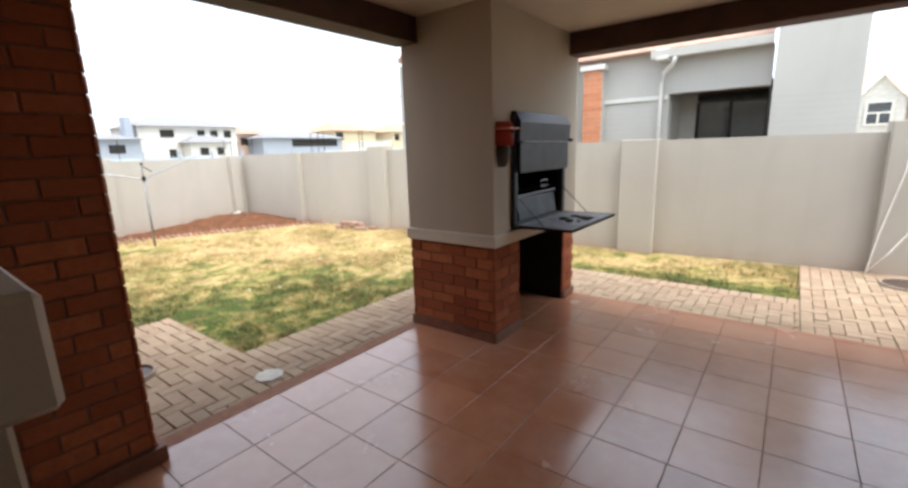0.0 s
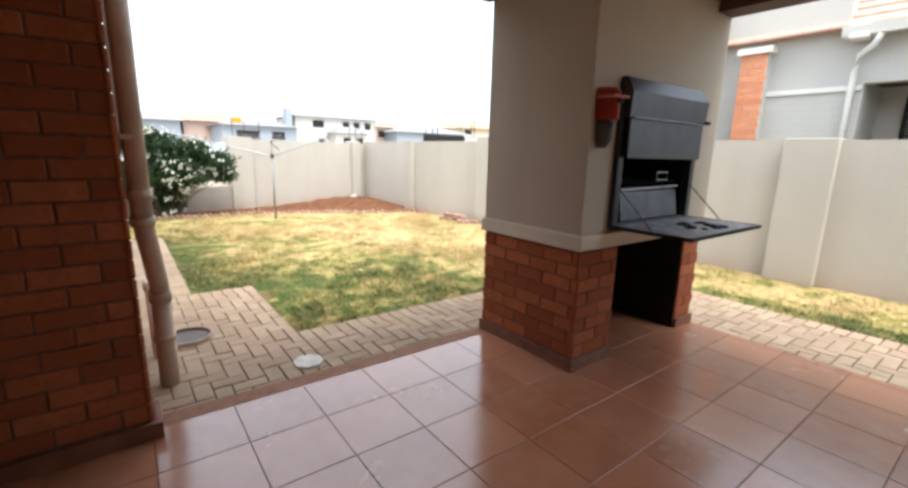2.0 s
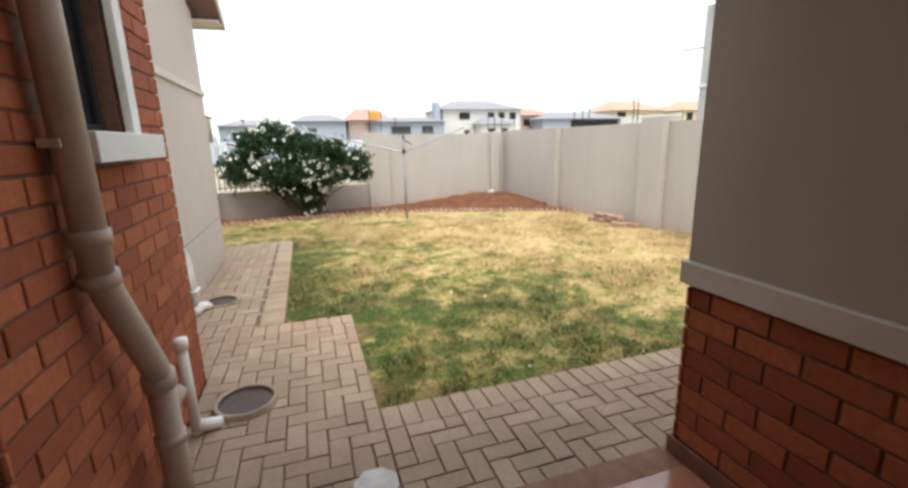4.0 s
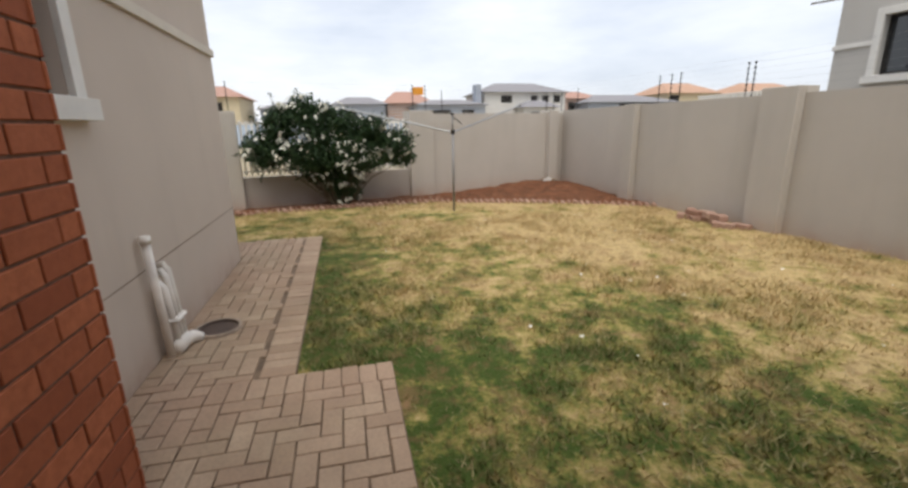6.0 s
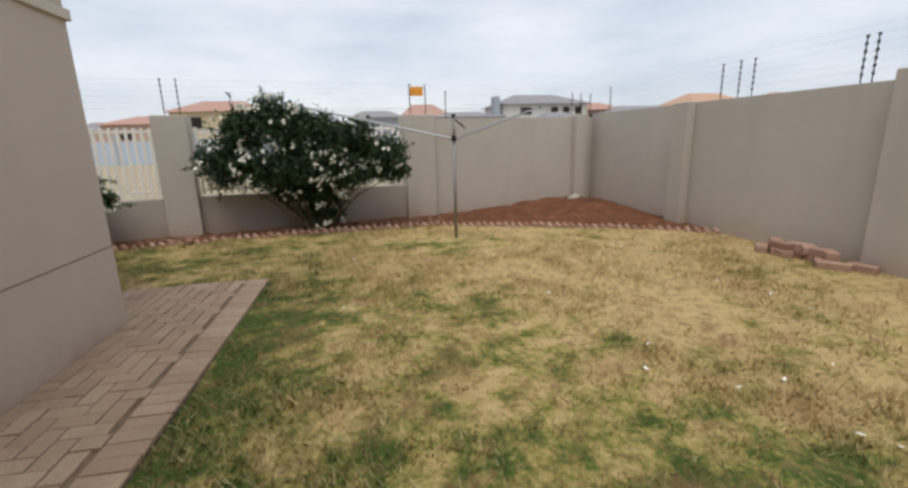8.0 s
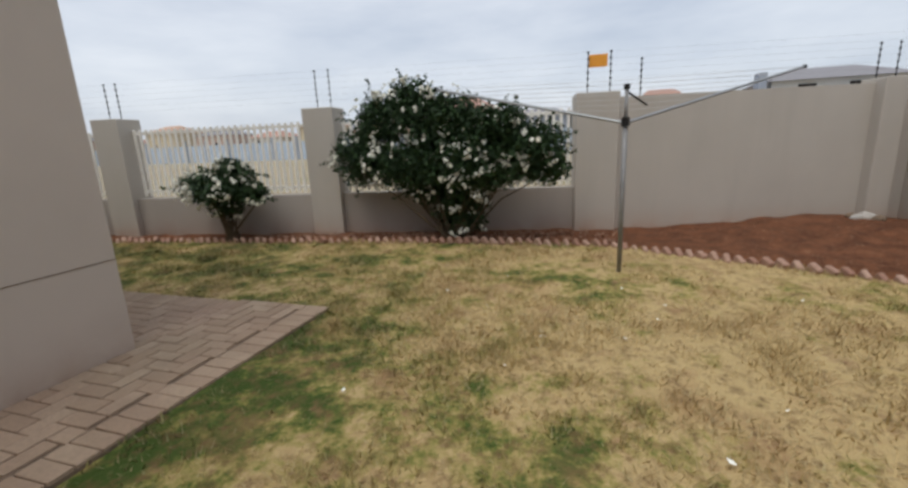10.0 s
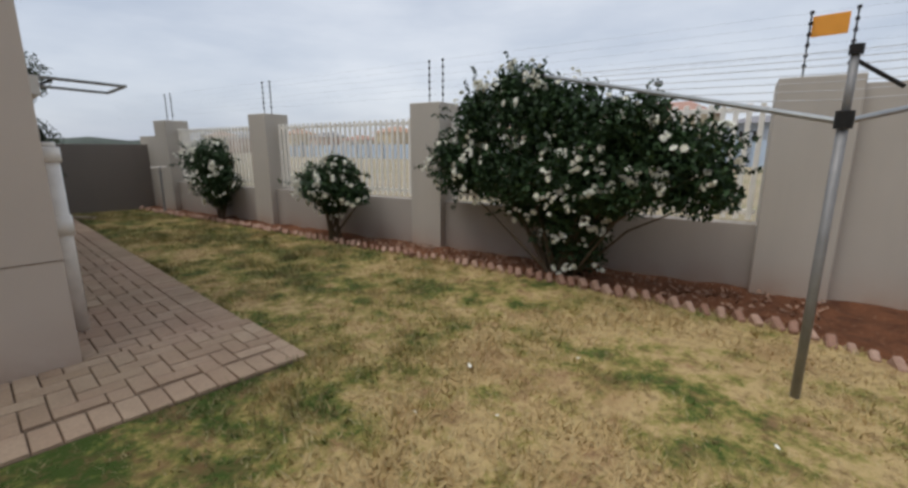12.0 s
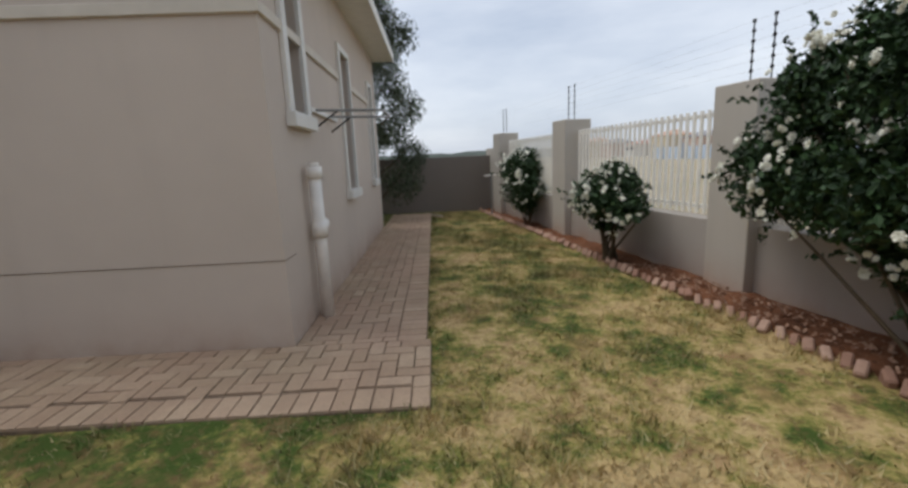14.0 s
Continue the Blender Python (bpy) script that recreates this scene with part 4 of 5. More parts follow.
# ---- shrubs and tree ----
def leaf_cloud(centres, n, size, rng, aspect=0.55):
    """n small folded leaves scattered through blobs (x, y, z, rx, ry, rz)."""
    V, F = [], []
    cum = list(itertools.accumulate((c[3] * c[4] * c[5]) ** 0.75 for c in centres))
    for k in range(n):
        c = rng.choices(centres, cum_weights=cum)[0]
        while True:
            u = Vector((rng.uniform(-1, 1), rng.uniform(-1, 1), rng.uniform(-1, 1)))
            if 0.15 < u.length < 1:
                break
        u *= (0.35 + 0.70 * rng.random()) / max(u.length, 0.3) * 0.9
        q = Vector((c[0] + u.x * c[3], c[1] + u.y * c[4], c[2] + u.z * c[5]))
        if noise.noise(q * 5.5) < -0.42 + 0.2 * rng.random():
            continue
        u *= 1 + 0.28 * noise.noise(q * 3.1)
        p = Vector((c[0] + u.x * c[3], c[1] + u.y * c[4], c[2] + u.z * c[5]))
        s = size * rng.uniform(0.6, 1.3)
        rot = Euler((rng.uniform(-1.2, 1.2), rng.uniform(-1.2, 1.2), rng.random() * 6.28)).to_matrix()
        i = len(V)
        for q in ((-s, 0, 0), (0, -s * aspect, s * 0.15), (s, 0, 0), (0, s * aspect, s * 0.15)):
            V.append(p + rot @ Vector(q))
        F.append((i, i + 1, i + 2))
        F.append((i, i + 2, i + 3))
    return V, F


def mesh_from(name, V, F, material, parent=None, label="", kind=""):
    me = bpy.data.meshes.new(name)
    me.from_pydata([tuple(v) for v in V], [], F)
    me.materials.append(material)
    ob = new(name, me)
    ob.parent = parent
    return tagged(ob, label=label, kind=kind)


def flower_mesh():
    def make():
        bm = bmesh.new()
        for ring, (r, z, n, tilt) in enumerate(((0.040, 0.0, 6, 0.5), (0.026, 0.010, 5, 0.9), (0.012, 0.018, 3, 1.2))):
            for k in range(n):
                a = k * math.tau / n + ring * 0.5
                d, s = Vector((math.cos(a), math.sin(a), 0)), Vector((-math.sin(a), math.cos(a), 0))
                base = Vector((0, 0, z))
                tip = base + d * r + Vector((0, 0, r * tilt))
                w = r * 0.6
                vs = [bm.verts.new(v) for v in (base, base + d * r * 0.6 + s * w, tip, base + d * r * 0.6 - s * w)]
                bm.faces.new(vs)
        return bm
    return piece_mesh(("flower",), make, M_PETAL)


def rose_bush(x, y, z, blobs, leaves, flowers, stems, seed, label):
    rng = random.Random(seed)
    b = thing("rose_bush", label, "shrub", group="white rose bushes along the fence")
    b.matrix_basis = Matrix.Translation((x, y, z))
    for k in range(stems):
        c = blobs[k % len(blobs)]
        tip = Vector((c[0] + rng.uniform(-0.6, 0.6) * c[3], c[1] + rng.uniform(-0.7, 0.7) * c[4], c[2] + rng.uniform(0, 0.95) * c[5]))
        foot = Vector((rng.uniform(-0.07, 0.07), rng.uniform(-0.10, 0.10), -0.06 - 0.2 * abs(z)))
        mid = foot.lerp(tip, 0.5) + Vector((rng.uniform(-0.1, 0.1), rng.uniform(-0.1, 0.1), 0.12))
        part("stem", tube([foot, mid, tip], [0.016, 0.010, 0.004], 5), M_STEM, b, "thin brown stem")
    V, F = leaf_cloud(blobs, leaves, 0.028, rng)
    for k in range(stems * 3):
        c = blobs[k % len(blobs)]
        d = Vector((rng.uniform(-0.4, 0.9), rng.uniform(-1, 1), rng.uniform(-0.2, 1))).normalized()
        a = Vector((c[0] + d.x * c[3], c[1] + d.y * c[4], c[2] + d.z * c[5])) * 0.97
        for j in range(5 + k % 7):
            p = a + d * (0.019 * j)
            V2, F2 = leaf_cloud([(p.x, p.y, p.z, 0.035, 0.035, 0.03)], 2, 0.024, rng)
            o = len(V)
            V += V2
            F += [tuple(i + o for i in f) for f in F2]
    mesh_from("foliage", V, F, M_LEAF, b, "dark green rose leaves")
    me = flower_mesh()
    cum = list(itertools.accumulate((c[4] * c[5]) for c in blobs))
    for k in range(flowers):
        c = rng.choices(blobs, cum_weights=cum)[0]
        u = Vector((rng.uniform(-0.2, 1), rng.uniform(-1, 1), rng.uniform(-0.8, 1))).normalized()
        p = Vector((c[0] + u.x * c[3], c[1] + u.y * c[4], c[2] + u.z * c[5]))
        s = rng.uniform(0.32, 0.85)
        if rng.random() < 0.68 and k:
            p = last + Vector((rng.uniform(-0.03, 0.03), rng.uniform(-0.06, 0.06), rng.uniform(-0.05, 0.05)))
        last = p
        tip = (u + Vector((rng.uniform(-0.7, 0.7), rng.uniform(-0.7, 0.7), rng.uniform(-0.5, 0.7)))).normalized()
        piece("flower", me, b, Matrix.Translation(p) @ tip.to_track_quat("Z", "Y").to_matrix().to_4x4() @ Matrix.Scale(s, 4))
    return b


rose_bush(-10.98, 3.18, -0.08, [(0.10, -1.15, 1.05, 0.34, 0.44, 0.40), (0.10, -0.85, 1.52, 0.30, 0.44, 0.38), (0.08, -0.45, 1.68, 0.30, 0.38, 0.34), (0.10, -0.05, 1.48, 0.38, 0.60, 0.40), (0.12, 0.45, 1.20, 0.40, 0.50, 0.40), (0.12, 0.70, 1.36, 0.32, 0.38, 0.28), (0.14, 1.05, 1.12, 0.32, 0.44, 0.34), (0.14, 1.18, 0.88, 0.26, 0.32, 0.22), (0.15, -0.25, 0.98, 0.46, 0.95, 0.36), (0.15, 0.45, 0.88, 0.40, 0.60, 0.28), (0.02, 0.20, 0.54, 0.24, 0.34, 0.28), (-0.04, 0.12, 0.30, 0.24, 0.36, 0.28), (0.04, -0.30, 0.66, 0.22, 0.34, 0.22)], 54000, 640, 40, 3, "large dense rose bush with many white blooms in the red bed")
rose_bush(-10.45, 0.15, 0.0, [(0.05, 0.0, 0.66, 0.40, 0.52, 0.24), (0.0, 0.18, 0.86, 0.24, 0.32, 0.20), (0.05, -0.34, 0.66, 0.28, 0.34, 0.22), (0.02, 0.40, 0.58, 0.24, 0.32, 0.18), (0.02, -0.02, 0.42, 0.22, 0.30, 0.18)], 9500, 290, 12, 5, "low wide rose bush with white blooms before the palisade")
rose_bush(-10.15, -2.95, -0.07, [(0.05, -0.25, 1.02, 0.44, 0.48, 0.32), (0.10, 0.24, 0.66, 0.40, 0.42, 0.34), (0.0, -0.15, 1.22, 0.28, 0.32, 0.2), (0.10, 0.15, 1.0, 0.40, 0.42, 0.30), (0.05, 0.10, 0.38, 0.22, 0.28, 0.22)], 10500, 220, 10, 7, "upright two-lobed rose bush with white blooms near the rear wall")

tree = thing("garden_tree", "tall grey-green feathery tree behind the house corner", "tree", m=Matrix.Translation((-7.15, -4.7, -0.06)))
part("trunk", tube([(0, 0, 0), (0.05, 0, 1.2), (0.0, 0.1, 2.6), (-0.05, 0.1, 4.6)], [0.11, 0.09, 0.06, 0.02], 8), M_STEM, tree)
rng = random.Random(11)
blobs = []
for k in range(26):
    h = 0.6 + 4.6 * (k / 25)
    r = 1.55 * (1 - 0.55 * k / 25) * rng.uniform(0.6, 1.0)
    a = k * 2.4
    c = (r * math.cos(a) * 0.75, r * math.sin(a) * 0.75, h, 0.50, 0.50, 0.46)
    blobs.append(c)
    part("branch", tube([(0, 0.03, h - 0.5), (c[0] * 0.6, c[1] * 0.6, h - 0.1), (c[0], c[1], h + 0.2)], [0.03, 0.018, 0.006], 5), M_STEM, tree)
V, F = leaf_cloud(blobs, 48000, 0.042, rng, 0.3)
mesh_from("crown", V, F, M_TREEL, tree, "feathery grey-green crown")

# ---- rotary clothes line ----
airer = thing("rotary_clothes_line", "grey metal rotary clothes line with two raised arms on the lawn", "clothes line", m=Matrix.Translation((-9.83, 5.15, 0)))
part("pole", tube([(0, 0, -0.12), (0, 0, 1.27)], 0.021, 10), M_GALV, airer, smooth=True)
part("mast", tube([(0, 0, 1.2), (0, 0, 1.53)], 0.016, 10), M_GALV, airer, smooth=True)
part("hub", tube([(0, 0, 1.215), (0, 0, 1.29)], 0.034, 10), M_BLACK, airer)
part("top_knob", tube([(0, 0, 1.52), (0, 0, 1.56)], 0.026, 10), M_BLACK, airer)
TIPS = []
for deg in (-110, 126):
    a = radians(deg)
    d = Vector((math.cos(a), math.sin(a), 0))
    tip, foot = d * 2.05 + Vector((0, 0, 1.71)), d * 0.03 + Vector((0, 0, 1.25))
    TIPS.append((foot, tip))
    part("arm", tube([foot, tip], 0.014, 8), M_ALU, airer, "aluminium arm")
    part("arm_cap", tube([tip, tip + (tip - foot).normalized() * 0.03], 0.018, 8), M_BLACK, airer)
part("strut", tube([(0, 0, 1.50), (-0.05, 0.17, 1.38)], 0.009, 6), M_BLACK, airer)
for j in range(7):
    t = 1 - j * 0.12
    u, v = TIPS[0][0].lerp(TIPS[0][1], t), TIPS[1][0].lerp(TIPS[1][1], t)
    part("cord", tube([u, u.lerp(v, 0.5) - Vector((0, 0, 0.02)), v], 0.0022, 4, cap=False), M_LINE, airer, "thin pale cord")

# ---- loose things ----
pile = thing("brick_pile", "low heap of mortar-stained loose bricks against the boundary wall", "brick pile")
rng = random.Random(4)
me = piece_mesh(("loose_brick",), lambda: box(-0.11, 0.11, -0.053, 0.053, -0.036, 0.036, 0.005), M_STONE)
for i in range(15):
    lay = 0 if i < 9 else 1
    x = -8.05 + (i % 9) * 0.115 + (0.08 if lay else 0)
    piece("loose_brick", me, pile, Matrix.Translation((x, 8.33 + rng.uniform(-0.1, 0.1) + 0.03 * (i % 3), gz(x, 8.3) + 0.036 + 0.075 * lay)) @ Matrix.Rotation(rng.uniform(-0.9, 0.6), 4, "Z"))
stake = thing("hose", "thin pale hose hanging down the boundary wall onto paving", "hose")
part("tube", tube([(1.22, 9.0, 1.72), (1.18, 8.97, 1.2), (1.05, 8.95, 0.5), (0.98, 8.9, 0.03), (1.15, 8.85, 0.3), (1.4, 8.9, 0.75)], 0.010, 8), M_PVC, stake)
stick = thing("timber_offcut", "short pale timber offcut lying by the red soil bed", "timber")
part("board", box(-0.22, 0.22, -0.03, 0.03, 0.0, 0.03, 0.004), M_PIPE, stick, m=Matrix.Translation((-8.5, -4.6, -0.045)) @ Matrix.Rotation(-1.0, 4, "Z"))
tap = thing("garden_stake", "thin grey garden stake with a pale crosspiece by the rose bushes", "stake")
part("rod", tube([(-9.70, -4.50, -0.10), (-9.71, -4.50, 0.80)], 0.022, 8), M_GALV, tap)
part("crosspiece", tube([(-9.82, -4.50, 0.80), (-9.56, -4.50, 0.79)], 0.016, 8), M_PVC, tap, "pale crosspiece")
bm = bmesh.new()
rng = random.Random(31)
for i in range(46):
    x, y = rng.uniform(-9.5, -3.4), rng.uniform(3.7, 8.0)
    q, a = rng.uniform(0.010, 0.024), rng.random() * 6.3
    z = gz(x, y) + 0.030
    vs = [bm.verts.new((x + q * math.cos(a + k * 1.57) * (1 if k % 2 else 0.6), y + q * math.sin(a + k * 1.57) * (1 if k % 2 else 0.6), z + (0.008 if k == 1 else 0))) for k in range(4)]
    bm.faces.new(vs)
tagged(part("fallen_petals", bm, M_PETAL, None, kind="stuff"), "few white petals fallen on the patchy lawn", "petals")
rock = thing("stone_heap", "few grey stones lying on red soil where the walls meet", "stones")
for k, (dx, dy, s) in enumerate(((0, 0, 0.09), (0.14, 0.05, 0.07), (0.05, -0.12, 0.06), (-0.1, -0.1, 0.05))):
    bm = bmesh.new()
    bmesh.ops.create_icosphere(bm, subdivisions=2, radius=s)
    for v in bm.verts:
        v.co *= 1 + 0.25 * noise.noise(v.co * 14 + Vector((k, 0, 0)))
        v.co.z *= 0.7
    part("stone", bm, M_JOINT if k % 2 else M_CONC, rock, m=Matrix.Translation((-11.75 + dx, 7.85 + dy, gz(-11.7, 7.8) + 0.21)))


# ---- distance ----
def far_house(x, y0, y1, eave, ridge, wallm, roofm, depth, label, wins=(), z0=-0.3, hip=0.25):
    h = thing("far_house", label, "house", group="houses beyond the field")
    part("wall", box(x - depth, x, y0, y1, z0, eave), wallm, h)
    o = 0.5
    w = (y1 - y0) * hip
    bm = bmesh.new()
    a = [bm.verts.new(q) for q in ((x + o, y0 - o, eave), (x + o, y1 + o, eave), (x - depth - o, y1 + o, eave), (x - depth - o, y0 - o, eave), (x - depth / 2, y0 + w, ridge), (x - depth / 2, y1 - w, ridge))]
    for q in ((0, 1, 5, 4), (1, 2, 5), (2, 3, 4, 5), (3, 0, 4), (3, 2, 1, 0)):
        bm.faces.new([a[i] for i in q])
    part("roof", bm, roofm, h)
    for (wy, wz, ww, wh) in wins:
        part("window", box(x, x + 0.06, wy, wy + ww, wz, wz + wh), M_DARK, h)
    return h


far_house(-60, 21.5, 33.0, 5.5, 7.0, M_FARW, M_ROOFG, 9, "white two-storey house with a grey hipped roof beyond the field", [(23.8, 4.2, 1.5, 0.9), (28, 4.2, 0.9, 0.9), (29.6, 4.2, 0.9, 0.9), (31.3, 4.2, 0.9, 0.9), (24.5, 1.6, 0.8, 1.2), (30, 1.6, 1.2, 1.2)])
porch = far_house(-57.5, 26.0, 30.5, 3.5, 4.4, M_FARW, M_ROOFG, 3, "white porch with a small grey roof before the far house", [(27, 2.0, 1.0, 0.9), (29, 2.0, 0.8, 0.9)])
far_house(-62, 33.5, 39.5, 4.8, 6.0, M_FARP, M_ROOFR, 8, "pink-walled far house with a terracotta roof", [(34.5, 3.3, 1, 1), (37, 3.3, 1, 1)])
# The 8 m wide dark box paints the shade of the open front.
far_house(-58, 35.5, 49.0, 4.1, 5.3, M_FARG, M_ROOFG, 9, "long low far building, grey roof, open front's shade painted dark", [(40, 2.9, 8, 1.0)])
far_house(-63, 51.5, 61.0, 5.6, 7.4, M_FARY, M_ROOFO, 9, "yellow two-storey far house with an orange-brown roof", [(51.8, 4.0, 1.6, 1.3)])
far_house(-60, 62.5, 76.0, 5.4, 7.2, M_FARY, M_ROOFO, 9, "yellow far house with a balcony and an orange-brown roof", [(63, 3.8, 1.2, 1.2), (66, 3.8, 1.6, 1.4), (70, 3.8, 1.2, 1.2), (73, 3.8, 1, 1.2)])
far_house(-64, 2.5, 9.0, 4.3, 5.4, M_FARG, M_ROOFG, 8, "low grey far house with a grey roof", [(4, 2.4, 1.2, 1)])
far_house(-66, 9.5, 15.5, 4.5, 6.3, M_FARP, M_ROOFR, 8, "pink far house with a terracotta roof", [])
far_house(-58, 12.5, 21.0, 3.9, 4.7, M_FARG, M_ROOFG, 8, "low blue-grey far building with a flat grey roof", [(14, 2.4, 2.5, 0.9), (18, 2.4, 1.5, 0.9)])
tw = thing("far_tower", "grey square chimney tower beside the white far house", "tower")
part("tower", box(-61, -59.4, 20.2, 20.9, -0.3, 6.4), M_FARG, tw)
far_house(-60, -17.0, -8.0, 5.0, 6.5, M_FARY, M_ROOFR, 9, "yellow far house with a terracotta hipped roof", [(-15, 3.2, 1.2, 1.2), (-11, 3.2, 1.2, 1.2)])
far_house(-66, -27.0, -18.5, 4.0, 5.2, M_FARP, M_ROOFR, 9, "low pink far house with a red roof", [(-25, 2.2, 1.2, 1)])
far_house(-64, -6.5, 1.5, 3.8, 4.8, M_FARG, M_ROOFG, 9, "low grey far house with a grey roof", [(-5, 2.0, 2, 1)])
for i in range(12):
    y = -34 - i * 11
    far_house(-95 + 3 * i, y, y + 8, 3.4 + (i % 3) * 0.9, 4.8 + (i % 3), (M_FARW, M_FARP, M_FARY)[i % 3], (M_ROOFR, M_ROOFG, M_ROOFO)[i % 3], 8, "small far house with a tiled roof across the field", [(y + 2, 1.8, 1, 1), (y + 5, 1.8, 1, 1)])
gh = thing("gabled_house", "pinkish gabled house with white trim and terracotta roof", "house")
GY = 26.0
part("wall", box(1.2, 12.0, GY, GY + 9.0, -0.3, 3.1), M_FARP, gh)
part("roof", prism([(GY - 0.5, 3.05), (GY + 4.5, 4.95), (GY + 9.5, 3.05), (GY + 9.5, 3.18), (GY + 4.5, 5.09), (GY - 0.5, 3.18)], 0.8, 12.4, "x"), M_ROOFN, gh)
for gx in (2.46, 5.0):
    part("front_gable", prism([(gx - 0.72, -0.3), (gx + 0.72, -0.3), (gx + 0.72, 2.95), (gx, 3.80), (gx - 0.72, 2.95)], GY - 1.0, GY - 0.02), M_FARW, gh, "white plastered gabled bay")
    part("gable_trim", prism([(gx - 0.85, 2.82), (gx, 3.82), (gx + 0.85, 2.82), (gx + 0.85, 2.97), (gx, 3.97), (gx - 0.85, 2.97)], GY - 1.12, GY - 1.0), M_WHITE, gh, "white gable trim")
    w = new("window")
    w.parent = gh
    part("pane", box(gx - 0.32, gx + 0.32, GY - 1.04, GY - 1.01, 2.1, 2.85), M_GLASS, w)
    for bx0, bx1, bz0, bz1 in ((-0.39, -0.32, 2.03, 2.92), (0.32, 0.39, 2.03, 2.92), (-0.32, 0.32, 2.85, 2.92), (-0.32, 0.32, 2.03, 2.1), (-0.32, 0.32, 2.46, 2.52), (-0.03, 0.03, 2.1, 2.46)):
        part("frame", box(gx + bx0, gx + bx1, GY - 1.08, GY - 1.045, bz0, bz1), M_WHITE, w, "white window frame")
fw = thing("far_wall", "", "", kind="structure")
part("wall", box(-46.3, -46, -70, 85, -0.4, 1.75), M_BLUE, fw, "long blue-grey boundary wall across the field")
me = piece_mesh(("far_post",), lambda: box(-0.08, 0.08, -0.12, 0.12, -0.3, 2.3), M_FARG)
for i in range(52):
    piece("post", me, fw, Matrix.Translation((-45.9, -70 + i * 3.0, 0)))
ng = thing("far_balcony_fence", "white picket fence on the wall top behind the north boundary", "fence", m=Matrix.Translation((-13.3, 13.0, 0)))
me = piece_mesh(("far_picket",), lambda: box(-0.035, 0.035, -0.03, 0.03, 0, 0.24), M_WHITE)
for i in range(20):
    piece("picket", me, ng, Matrix.Translation((0.06 + i * 0.12, 0, 1.741)))
part("rail", box(0, 2.4, -0.03, 0.03, 1.983, 2.03), M_WHITE, ng)
part("base", box(-1.2, 3.4, -0.1, 0.1, -0.3, 1.74), M_WHITE, ng)


def hills():
    bm = bmesh.new()
    prev = None
    for i in range(121):
        a = radians(150 + i * 1.6)
        r = 620
        h = 14 + 9 * noise.noise(Vector((i * 0.09, 1.7, 0))) + 3 * noise.noise(Vector((i * 0.5, 0, 0)))
        if 168 < 150 + i * 1.6 < 215:
            h *= 0.35
        v = [bm.verts.new((r * math.cos(a), r * math.sin(a), -2)), bm.verts.new((r * 1.05 * math.cos(a), r * 1.05 * math.sin(a), max(h, 2)))]
        if prev:
            bm.faces.new((prev[0], v[0], v[1], prev[1]))
        prev = v
    return tagged(part("backdrop", bm, M_HILL), "low dark wooded hills on the horizon", kind="structure")


hills()


# ---- grass ----
def build_grass(n=640000):
    r = np.random.RandomState(2)
    x = r.uniform(-11.0, 0.4, n)
    y = r.uniform(-5.6, 8.9, n)
    ok = (x > np.array([edge_x(v) for v in np.clip(y, -5.5, 8.5)]) - 0.02) & (y < 8.97 + NSL * (x + 1.5) - 0.02)
    for a, b, c, d in AREAS:
        ok &= ~((x > a - 0.01) & (x < b + 0.01) & (y > c - 0.01) & (y < d + 0.01))
    ok &= ~((x > -2.48) & (y < 6.25)) & ~((x > -7.5) & (y < 2.565))
    x, y = x[ok], y[ok]
    n = len(x)
    dens = np.sin(x * 1.9 + 1.3 * np.sin(y * 1.7)) * np.sin(y * 2.3 + 0.8 * np.sin(x * 2.9))
    keep = r.rand(n) < 0.55 + 0.45 * dens
    x, y, dens = x[keep], y[keep], dens[keep]
    n = len(x)
    z = -0.015 - 0.009 * np.clip(-x - 2.5, 0, 8.5) - 0.014
    tuft = np.array([noise.noise(Vector((u * 4.0, v * 4.0, 7.0))) + 0.6 * noise.noise(Vector((u * 11.0, v * 11.0, 2.0))) for u, v in zip(x.tolist(), y.tolist())])
    a = r.rand(n) * math.tau
    h = (0.016 + 0.024 * r.rand(n)) * (1 + 0.3 * dens) * np.clip(1 + 1.2 * tuft, 0.4, 1.9)
    w = 0.0035 + 0.0050 * r.rand(n)
    lx, ly = r.normal(0, 0.034, n), r.normal(0, 0.034, n)
    P = np.empty((n, 3, 3))
    P[:, 0] = np.stack([x - w * np.cos(a), y - w * np.sin(a), z], 1)
    P[:, 1] = np.stack([x + w * np.cos(a), y + w * np.sin(a), z], 1)
    P[:, 2] = np.stack([x + lx, y + ly, z + h + 0.014], 1)
    me = bpy.data.meshes.new("grass")
    me.from_pydata(P.reshape(-1, 3).tolist(), [], np.arange(3 * n).reshape(-1, 3).tolist())
    me.materials.append(M_BLADE)
    return tagged(new("grass", me), "short patchy lawn grass, green tufts among dry straw", "grass", kind="stuff")


build_grass()


# ---- edging stones ----
edging = thing("bed_edging", "row of small tilted stones edging the red soil bed", "edging")
rng = random.Random(21)
kinds = [piece_mesh(("edging_stone", k), lambda: box(-0.024 - 0.005 * k, 0.024, -0.050 - 0.008 * k, 0.050, -0.045, 0.034 + 0.010 * k, 0.011), M_STONE) for k in range(3)]
pos, dist = Vector((*EDGE[0], 0)), 0.0
